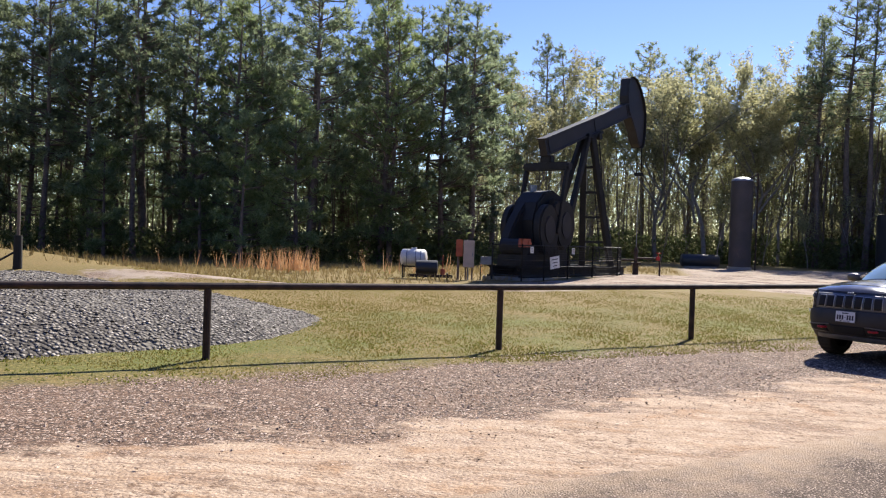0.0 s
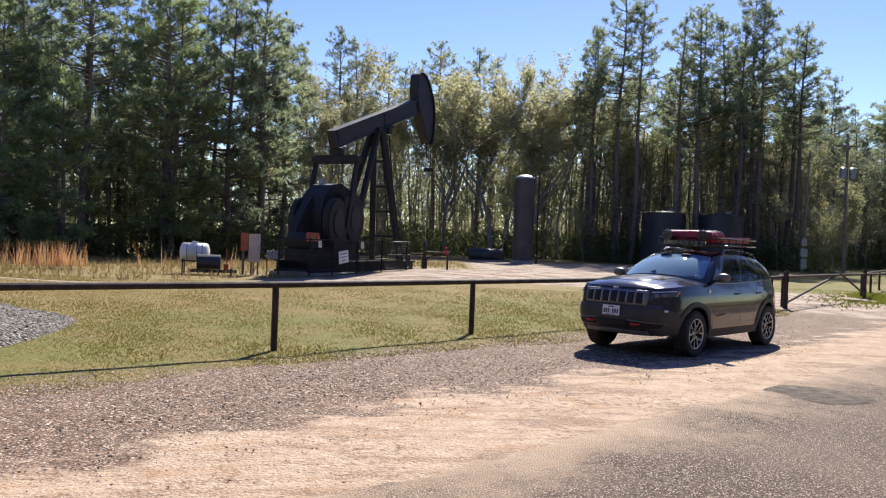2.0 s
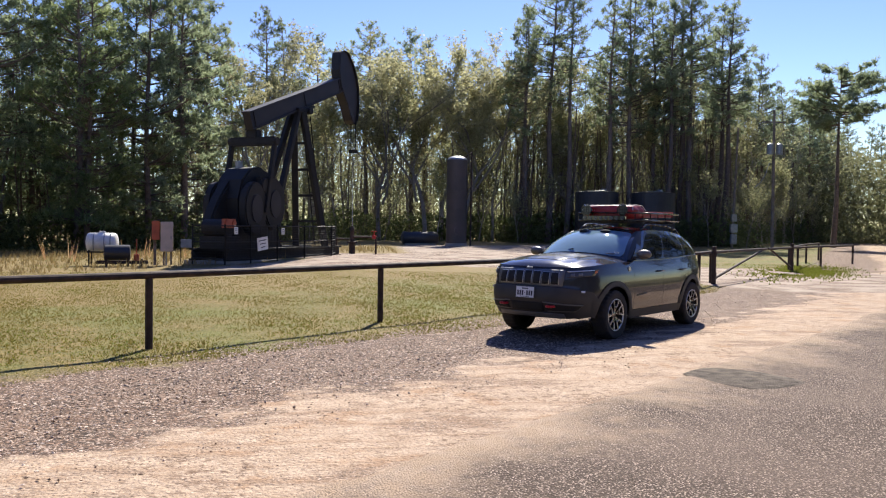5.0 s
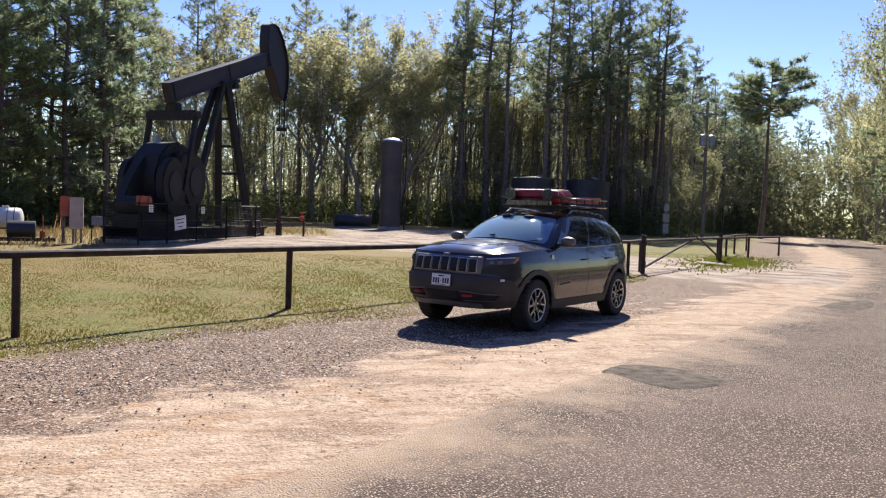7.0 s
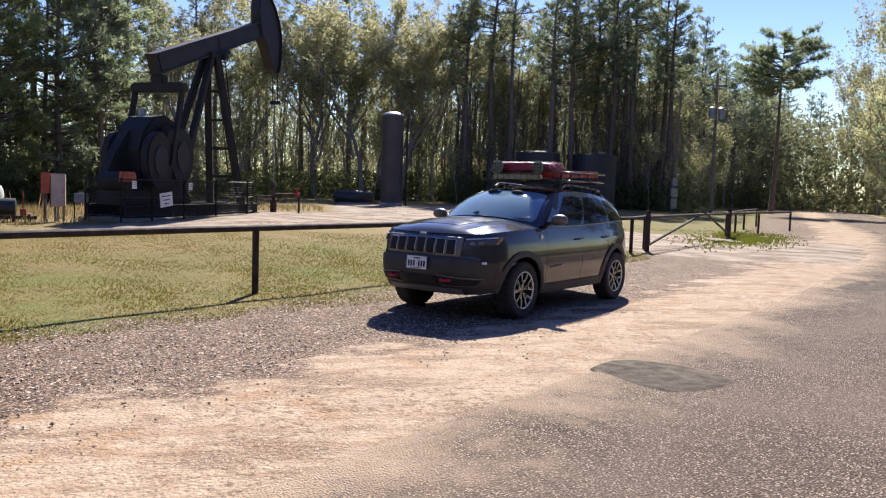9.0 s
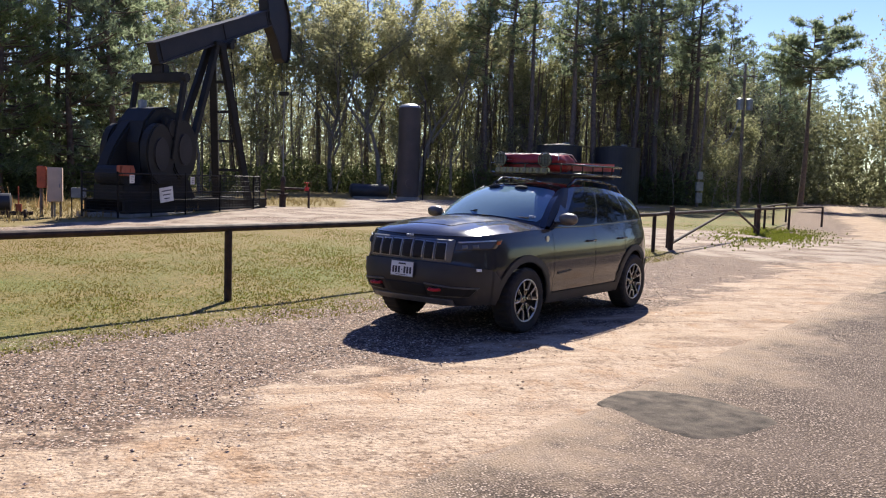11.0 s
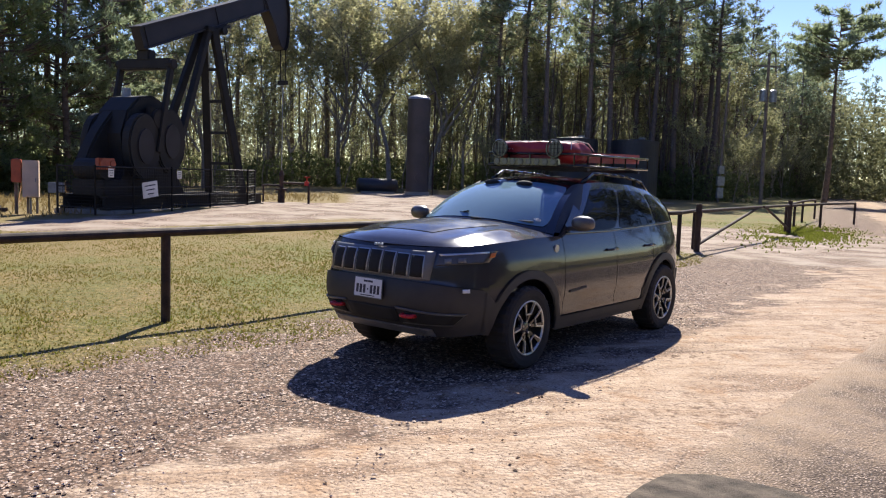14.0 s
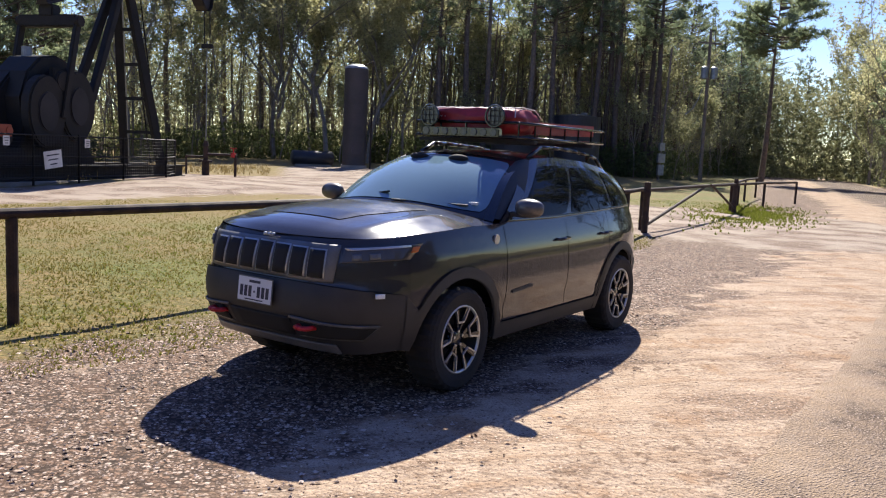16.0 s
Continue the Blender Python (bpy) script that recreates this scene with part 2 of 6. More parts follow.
GZ = np.where((LAT < -0.25) & (LAT > -ROAD_WIDE + 0.25), GZ - 0.05, GZ)
nx, ny = len(gx), len(gy)
gverts = np.stack([GX.ravel(), GY.ravel(), GZ.ravel()], 1)
ii, jj = np.meshgrid(np.arange(nx - 1), np.arange(ny - 1), indexing="ij")
q = (ii * ny + jj).ravel()
gfaces = np.stack([q, q + ny, q + ny + 1, q + 1], 1)


def mix_node(n, l, fac, a, b):
    m = n.new("ShaderNodeMix")
    m.data_type = "RGBA"
    for sock, v in (("A", a), ("B", b)):
        if isinstance(v, tuple):
            m.inputs[sock].default_value = (*v, 1)
        else:
            l.new(v, m.inputs[sock])
    if isinstance(fac, float):
        m.inputs["Factor"].default_value = fac
    else:
        l.new(fac, m.inputs["Factor"])
    return m.outputs["Result"]


def noise_node(n, l, pos, scale, detail=5, rough=0.55):
    t = n.new("ShaderNodeTexNoise")
    t.inputs["Scale"].default_value, t.inputs["Detail"].default_value, t.inputs["Roughness"].default_value = scale, detail, rough
    l.new(pos, t.inputs["Vector"])
    return t.outputs["Fac"]


def ramp_node(n, l, v, lo, hi, to_lo=0.0, to_hi=1.0):
    t = n.new("ShaderNodeMapRange")
    t.interpolation_type = "SMOOTHSTEP"
    for k, x in (("From Min", lo), ("From Max", hi), ("To Min", to_lo), ("To Max", to_hi)):
        t.inputs[k].default_value = x
    l.new(v, t.inputs["Value"])
    return t.outputs["Result"]


def math_node(n, l, op, a, b):
    t = n.new("ShaderNodeMath")
    t.operation = op
    for k, v in enumerate((a, b)):
        if isinstance(v, (int, float)):
            t.inputs[k].default_value = v
        else:
            l.new(v, t.inputs[k])
    return t.outputs[0]


def cells(n, l, pos, scale):
    t = n.new("ShaderNodeTexVoronoi")
    t.inputs["Scale"].default_value = scale
    l.new(pos, t.inputs["Vector"])
    return t


def stones_colour(n, l, pos, scale, dark, mid, light):
    """Small stones: a colour for each cell, dark gaps between, and a height."""
    v = cells(n, l, pos, scale)
    sep = n.new("ShaderNodeSeparateColor")
    l.new(v.outputs["Color"], sep.inputs[0])
    c = mix_node(n, l, ramp_node(n, l, sep.outputs[0], 0.0, 0.6), dark, mid)
    c = mix_node(n, l, ramp_node(n, l, sep.outputs[1], 0.55, 1.0), c, light)
    gap = ramp_node(n, l, v.outputs["Distance"], 0.32, 0.6)
    return mix_node(n, l, gap, c, dark), v.outputs["Distance"]


def ground_material():
    m = bpy.data.materials.new("ground_soil_sand_gravel_grass")
    m.use_nodes = True
    n, l = m.node_tree.nodes, m.node_tree.links
    b = n["Principled BSDF"]
    geo = n.new("ShaderNodeNewGeometry")
    pos = geo.outputs["Position"]
    lat, pad = n.new("ShaderNodeAttribute"), n.new("ShaderNodeAttribute")
    lat.attribute_name, pad.attribute_name = "lateral", "yard"
    n1, n2, n3, n4 = noise_node(n, l, pos, 0.9), noise_node(n, l, pos, 4.0), noise_node(n, l, pos, 0.25), noise_node(n, l, pos, 28.0)
    # grass: straw, olive and bare brown earth
    n5 = noise_node(n, l, pos, 11.0, 6, 0.7)
    g = mix_node(n, l, ramp_node(n, l, n1, 0.38, 0.62), (0.145, 0.13, 0.028), (0.225, 0.155, 0.055))
    g = mix_node(n, l, ramp_node(n, l, n2, 0.46, 0.68, 0.0, 0.5), g, (0.235, 0.135, 0.06))
    g = mix_node(n, l, ramp_node(n, l, n3, 0.47, 0.6, 0.0, 0.85), g, (0.12, 0.15, 0.024))
    g = mix_node(n, l, ramp_node(n, l, n5, 0.45, 0.6, 0.0, 0.55), g, (0.085, 0.085, 0.02))
    g = mix_node(n, l, ramp_node(n, l, n4, 0.5, 0.72, 0.0, 0.35), g, (0.27, 0.22, 0.085))
    g = mix_node(n, l, ramp_node(n, l, noise_node(n, l, pos, 24.0, 4, 0.75), 0.45, 0.57, 0.0, 0.65), g, (0.065, 0.068, 0.014))
    g = mix_node(n, l, ramp_node(n, l, noise_node(n, l, pos, 19.0, 4, 0.75), 0.52, 0.64, 0.0, 0.6), g, (0.33, 0.25, 0.085))
    dry = ramp_node(n, l, math_node(n, l, "ADD", lat.outputs["Fac"], math_node(n, l, "MULTIPLY", math_node(n, l, "SUBTRACT", n1, 0.5), 6.0)), 8.5, 13.0, 0.0, 0.7)
    g = mix_node(n, l, dry, g, mix_node(n, l, ramp_node(n, l, n5, 0.35, 0.65), (0.25, 0.165, 0.07), (0.19, 0.14, 0.05)))
    # gravel shoulder
    gr, gh1 = stones_colour(n, l, pos, 30.0, (0.05, 0.032, 0.022), (0.3, 0.185, 0.12), (0.76, 0.6, 0.48))
    gr2, gh2 = stones_colour(n, l, pos, 62.0, (0.085, 0.055, 0.038), (0.35, 0.225, 0.15), (0.72, 0.56, 0.45))
    gravel = mix_node(n, l, ramp_node(n, l, n5, 0.42, 0.58), gr, gr2)
    gravel = mix_node(n, l, ramp_node(n, l, n2, 0.5, 0.7, 0.0, 0.55), gravel, (0.14, 0.08, 0.05))
    gravel = mix_node(n, l, ramp_node(n, l, n1, 0.55, 0.8, 0.0, 0.35), gravel, (0.34, 0.235, 0.16))
    # sand
    mp = n.new("ShaderNodeMapping")
    mp.inputs["Rotation"].default_value, mp.inputs["Scale"].default_value = (0, 0, -0.70), (0.55, 1.5, 1)
    l.new(pos, mp.inputs["Vector"])
    streak = noise_node(n, l, mp.outputs[0], 1.4, 6, 0.62)
    sand = mix_node(n, l, ramp_node(n, l, n2, 0.3, 0.7), (0.5, 0.375, 0.265), (0.4, 0.285, 0.19))
    sand = mix_node(n, l, ramp_node(n, l, n4, 0.45, 0.75, 0.0, 0.6), sand, (0.52, 0.405, 0.3))
    mp2 = n.new("ShaderNodeMapping")
    mp2.inputs["Rotation"].default_value, mp2.inputs["Scale"].default_value = (0, 0, -0.70), (0.35, 5.0, 1)
    l.new(pos, mp2.inputs["Vector"])
    track = noise_node(n, l, mp2.outputs[0], 1.3, 5, 0.6)
    sand = mix_node(n, l, ramp_node(n, l, track, 0.52, 0.62, 0.0, 0.6), sand, (0.33, 0.215, 0.13))
    sand = mix_node(n, l, ramp_node(n, l, noise_node(n, l, pos, 1.7, 6, 0.65), 0.52, 0.64, 0.0, 0.7), sand, (0.36, 0.215, 0.115))
    litter = math_node(n, l, "MULTIPLY", ramp_node(n, l, n5, 0.48, 0.64), ramp_node(n, l, n1, 0.44, 0.6, 0.1, 1.0))
    sand = mix_node(n, l, math_node(n, l, "MULTIPLY", litter, 0.85), sand, (0.14, 0.08, 0.045))
    speck = ramp_node(n, l, noise_node(n, l, pos, 34.0, 2), 0.62, 0.68, 0.0, 0.85)
    sand = mix_node(n, l, speck, sand, (0.1, 0.06, 0.04))
    sand = mix_node(n, l, ramp_node(n, l, streak, 0.5, 0.62, 0.0, 0.75), sand, mix_node(n, l, ramp_node(n, l, n4, 0.4, 0.6), (0.29, 0.19, 0.12), gr2))
    sand = mix_node(n, l, ramp_node(n, l, noise_node(n, l, pos, 75.0, 3), 0.5, 0.62, 0.0, 0.55), sand, gr2)
    # zones across the road's edge
    jig = math_node(n, l, "ADD", lat.outputs["Fac"], math_node(n, l, "MULTIPLY", math_node(n, l, "SUBTRACT", n1, 0.5), 2.6))
    jig = math_node(n, l, "ADD", jig, math_node(n, l, "MULTIPLY", math_node(n, l, "SUBTRACT", n2, 0.5), 1.1))
    jig2 = math_node(n, l, "ADD", jig, math_node(n, l, "MULTIPLY", math_node(n, l, "SUBTRACT", streak, 0.5), 2.4))
    col = mix_node(n, l, ramp_node(n, l, jig2, 1.35, 1.9), sand, gravel)
    col = mix_node(n, l, ramp_node(n, l, streak, 0.38, 0.30, 0.0, 0.55), col, (0.44, 0.33, 0.235))
    grassy = ramp_node(n, l, jig, 4.25, 5.0)
    yard = ramp_node(n, l, math_node(n, l, "ADD", pad.outputs["Fac"], math_node(n, l, "MULTIPLY", math_node(n, l, "SUBTRACT", n2, 0.5), 2.0)), -0.3, 0.4)
    yardcol = mix_node(n, l, ramp_node(n, l, n1, 0.35, 0.65), (0.36, 0.29, 0.225), gr2)
    col = mix_node(n, l, grassy, col, g)
    col = mix_node(n, l, yard, col, yardcol)
    # the far side of the road: verge grass
    far = ramp_node(n, l, math_node(n, l, "MULTIPLY", jig, -1.0), ROAD_WIDE + 0.3, ROAD_WIDE + 1.0)
    col = mix_node(n, l, far, col, g)
    l.new(col, b.inputs["Base Color"])
    b.inputs["Roughness"].default_value = 0.92
    b.inputs["Specular IOR Level"].default_value = 0.25
    h = math_node(n, l, "ADD", math_node(n, l, "MULTIPLY", gh1, -0.5), math_node(n, l, "MULTIPLY", n4, 0.35))
    h = math_node(n, l, "ADD", h, math_node(n, l, "MULTIPLY", n2, 0.8))
    h = math_node(n, l, "ADD", h, math_node(n, l, "MULTIPLY", track, 0.9))
    h = math_node(n, l, "ADD", h, math_node(n, l, "MULTIPLY", n5, 0.35))
    bp = n.new("ShaderNodeBump")
    bp.inputs["Strength"].default_value, bp.inputs["Distance"].default_value = 0.7, 0.026
    l.new(h, bp.inputs["Height"])
    l.new(bp.outputs[0], b.inputs["Normal"])
    return m


gm = bpy.data.meshes.new("ground")
gm.from_pydata(gverts.tolist(), [], gfaces.tolist())
gm.polygons.foreach_set("use_smooth", [True] * len(gm.polygons))
for name, values in (("lateral", LAT), ("yard", capsules(GX, GY, YARD))):
    at = gm.attributes.new(name, "FLOAT", "POINT")
    at.data.foreach_set("value", np.clip(values, -60, 60).ravel().astype(np.float32))
gm.materials.append(ground_material())
tagged(new("ground", gm), "lawn, gravel shoulder and pale sand beside the road", "ground", kind="structure")


def road_material():
    m = bpy.data.materials.new("chip_seal_asphalt")
    m.use_nodes = True
    n, l = m.node_tree.nodes, m.node_tree.links
    b = n["Principled BSDF"]
    pos = n.new("ShaderNodeNewGeometry").outputs["Position"]
    lat = n.new("ShaderNodeAttribute")
    lat.attribute_name = "lateral"
    n1, n2 = noise_node(n, l, pos, 0.7), noise_node(n, l, pos, 5.0)
    st, h = stones_colour(n, l, pos, 64.0, (0.065, 0.045, 0.033), (0.235, 0.172, 0.13), (0.62, 0.48, 0.38))
    col = mix_node(n, l, ramp_node(n, l, n1, 0.35, 0.7, 0.0, 0.4), st, (0.24, 0.176, 0.134))
    col = mix_node(n, l, ramp_node(n, l, n2, 0.5, 0.75, 0.0, 0.4), col, (0.14, 0.102, 0.08))
    jig = math_node(n, l, "ADD", lat.outputs["Fac"], math_node(n, l, "MULTIPLY", math_node(n, l, "SUBTRACT", n1, 0.5), 2.4))
    jig = math_node(n, l, "ADD", jig, math_node(n, l, "MULTIPLY", math_node(n, l, "SUBTRACT", n2, 0.5), 1.3))
    sand = mix_node(n, l, ramp_node(n, l, n2, 0.35, 0.6), (0.46, 0.345, 0.245), (0.38, 0.275, 0.185))
    col = mix_node(n, l, ramp_node(n, l, jig, -1.15, 0.1), col, sand)
    l.new(col, b.inputs["Base Color"])
    b.inputs["Roughness"].default_value = 0.85
    b.inputs["Specular IOR Level"].default_value = 0.15
    bp = n.new("ShaderNodeBump")
    bp.inputs["Strength"].default_value, bp.inputs["Distance"].default_value = 1.0, 0.014
    l.new(math_node(n, l, "MULTIPLY", h, -1.0), bp.inputs["Height"])
    l.new(bp.outputs[0], b.inputs["Normal"])
    return m


def strip(line, offsets):
    """Places beside a line, at offsets to its right."""
    d = np.gradient(line, axis=0)
    d /= np.linalg.norm(d, axis=1)[:, None]
    right = np.stack([d[:, 1], -d[:, 0]], 1)
    return np.stack([line + right * o for o in offsets], 1)


M_ROAD = road_material()
cols = [-0.06, 0.3, 0.8, 1.5, 2.4, 3.4, 4.4, 5.2, ROAD_WIDE]
rs = strip(EDGE, cols)
r = np.random.RandomState(5)
rs[:, 0] += r.uniform(-0.14, 0.14, rs[:, 0].shape)
rf = []
rz = ground_height(rs[:, :, 0], rs[:, :, 1]) + np.array([-0.03] + [0.012] * (len(cols) - 2) + [-0.03])
rv = np.concatenate([rs, rz[:, :, None]], 2).reshape(-1, 3).tolist()
for i in range(len(EDGE) - 1):
    for j in range(len(cols) - 1):
        a = i * len(cols) + j
        rf.append((a, a + 1, a + len(cols) + 1, a + len(cols)))
road = raw("road", rv, rf, M_ROAD, smooth=True)
at = road.data.attributes.new("lateral", "FLOAT", "POINT")
at.data.foreach_set("value", np.tile(-np.array(cols, np.float32), len(EDGE)))
tagged(road, "worn chip-seal asphalt road with sandy edge", "road", kind="structure")

M_PATCH = surface("tar_patch", (0.055, 0.047, 0.04), (0.19, 0.155, 0.12), 0.92, 0, 7.0, 1.0, 110, spec=0.1, dist=0.02)


def road_patch(outline, name="road_patch"):
    cx, cy = np.mean([p[0] for p in outline]), np.mean([p[1] for p in outline])
    ring = spline([*outline, outline[0]], 0.12)[:-1]
    rr = np.random.RandomState(int(cx * 100))
    verts = [(cx, cy, gh(cx, cy) + 0.022)]
    for k, (s, h) in enumerate(((0.55, 0.022), (0.92, 0.02), (1.0, 0.008))):
        for x, y in ring:
            s2 = s + (rr.uniform(-0.03, 0.03) if k else 0)
            px, py = cx + (x - cx) * s2, cy + (y - cy) * s2
            verts.append((px, py, gh(px, py) + h))
    k = len(ring)
    faces = [(0, 1 + i, 1 + (i + 1) % k) for i in range(k)]
    for a in range(2):
        faces += [(1 + a * k + i, 1 + (a + 1) * k + i, 1 + (a + 1) * k + (i + 1) % k, 1 + a * k + (i + 1) % k) for i in range(k)]
    ob = raw(name, verts, faces, M_PATCH, smooth=True)
    return tagged(ob, "dark tar patch laid on the worn road surface", "road patch", "patches on the road", "structure")


road_patch([(5.9, 9.27), (6.3, 9.6), (6.79, 9.42), (7.09, 8.8), (6.76, 8.5), (6.2, 8.42)])
road_patch([(13.2, 15.2), (14.6, 16.2), (15.6, 16.6), (15.2, 15.9), (14.0, 14.9)])

# ---- fence ----
def fence_run(posts, name, label, rail_over=0.0, top=0.93, close=()):
    """A pipe rail on posts."""
    root = empty(name, Matrix.Translation((*posts[0], gh(*posts[0]))), label, "fence", kind="structure")
    inv = root.matrix_world.inverted()
    tops = []
    for x, y in posts:
        z = gh(x, y)
        bm = bmesh.new()
        rod(bm, (x, y, z - 0.1), (x, y, z + top - 0.03), 0.048, seg=12)
        bmesh.ops.transform(bm, matrix=inv, verts=bm.verts[:])
        part("post", bm, M_RUST, root, smooth=False)
        tops.append(Vector((x, y, z + top)))
    ends = [tops[0] - (tops[1] - tops[0]).normalized() * rail_over] + tops[1:-1] + [tops[-1] + (tops[-1] - tops[-2]).normalized() * rail_over]
    for a, b in zip(ends, ends[1:]):
        bm = bmesh.new()
        rod(bm, a, b, 0.046, seg=12)
        bmesh.ops.transform(bm, matrix=inv, verts=bm.verts[:])
        part("rail", bm, M_RUST, root)
    return root


P_A, P_B, P_C = (-3.74, 9.03), (-0.23, 11.53), (2.96, 14.23)
step = (3.27, 2.72)
front = [(-15.2, 1.6), (-11.3, 4.1), (-7.5, 6.55), P_A, P_B, P_C] + [(P_C[0] + step[0] * k, P_C[1] + step[1] * k) for k in (1, 2, 3)] + [(13.85, 23.75)]
fence_run(front, "pipe_fence", "rusty brown pipe rail fence on thin posts along lawn", 0.0)
fence_run([(20.9, 30.6), (24.6, 34.1), (28.6, 37.4)], "pipe_fence", "rusty pipe rail fence beyond the gate beside road")
fence_run([(20.9, 30.75), (23.4, 34.0), (26.2, 37.6), (29.6, 41.6)], "pipe_fence", "rusty pipe rail fence leading back from the gate")


def pipe_gate(hinge, end, name="pipe_gate"):
    hx, hy = hinge
    z = gh(hx, hy)
    root = empty(name, Matrix.Translation((hx, hy, z)), "closed rusty pipe gate leaf with a diagonal brace", "gate", "gate leaves")
    d = Vector((end[0] - hx, end[1] - hy, 0))
    bm = bmesh.new()
    rod(bm, (0, 0, -0.15), (0, 0, 1.12), 0.07, seg=14)
    part("hinge_post", bm, M_RUST, root, smooth=False)
    bm = bmesh.new()
    rod(bm, (0, 0, 0.95), d + Vector((0, 0, 0.95)), 0.04)
    part("top_rail", bm, M_RUST, root)
    bm = bmesh.new()
    rod(bm, Vector((0, 0, 0.16)), d * 0.93 + Vector((0, 0, 0.93)), 0.038)
    part("brace", bm, M_RUST, root)
    for h in (0.3, 0.88):
        bm = bmesh.new()
        rod(bm, (0, 0, h - 0.06), (0, 0, h + 0.06), 0.085)
        part("hinge", bm, M_RUST, root)
    return root


pipe_gate((13.6, 23.1), (18.0, 27.6))
pipe_gate((20.6, 30.1), (18.2, 27.8))

# ---- trees ----
def tube_faces(verts, faces, path, radii, seg):
    """Adds a tapering tube along a path of points."""
    base = len(verts)
    for k, (p, rad) in enumerate(zip(path, radii)):
        a = path[min(k + 1, len(path) - 1)] - path[max(k - 1, 0)]
        a = a / (np.linalg.norm(a) + 1e-9)
        u = np.cross(a, (0.31, 0.95, 0.05))
        u /= np.linalg.norm(u) + 1e-9
        v = np.cross(a, u)
        for i in range(seg):
            t = 6.28318 * i / seg
            verts.append(tuple(p + rad * (math.cos(t) * u + math.sin(t) * v)))
    for k in range(len(path) - 1):
        for i in range(seg):
            a, b = base + k * seg + i, base + k * seg + (i + 1) % seg
            faces.append((a, b, b + seg, a + seg))


def blades(r, centres, count, length, width, up=0.3, out=None, spread=1.0):
    """Narrow pointed leaves bursting from each centre; returns verts and faces."""
    c = np.repeat(np.asarray(centres), count, 0)
    d = r.normal(0, spread, c.shape)
    if out is not None:
        d += np.repeat(out, count, 0)
    d[:, 2] += up
    d /= np.linalg.norm(d, axis=1)[:, None] + 1e-9
    w = np.cross(d, r.normal(0, 1, c.shape))
    w /= np.linalg.norm(w, axis=1)[:, None] + 1e-9
    ln = length * r.uniform(0.6, 1.25, (len(c), 1))
    wd = width * r.uniform(0.7, 1.3, (len(c), 1))
    v = np.stack([c + d * ln * 0.15 + w * wd, c + d * ln, c + d * ln * 0.15 - w * wd], 1).reshape(-1, 3)
    f = np.arange(len(v)).reshape(-1, 3)
    return v.tolist(), f.tolist()


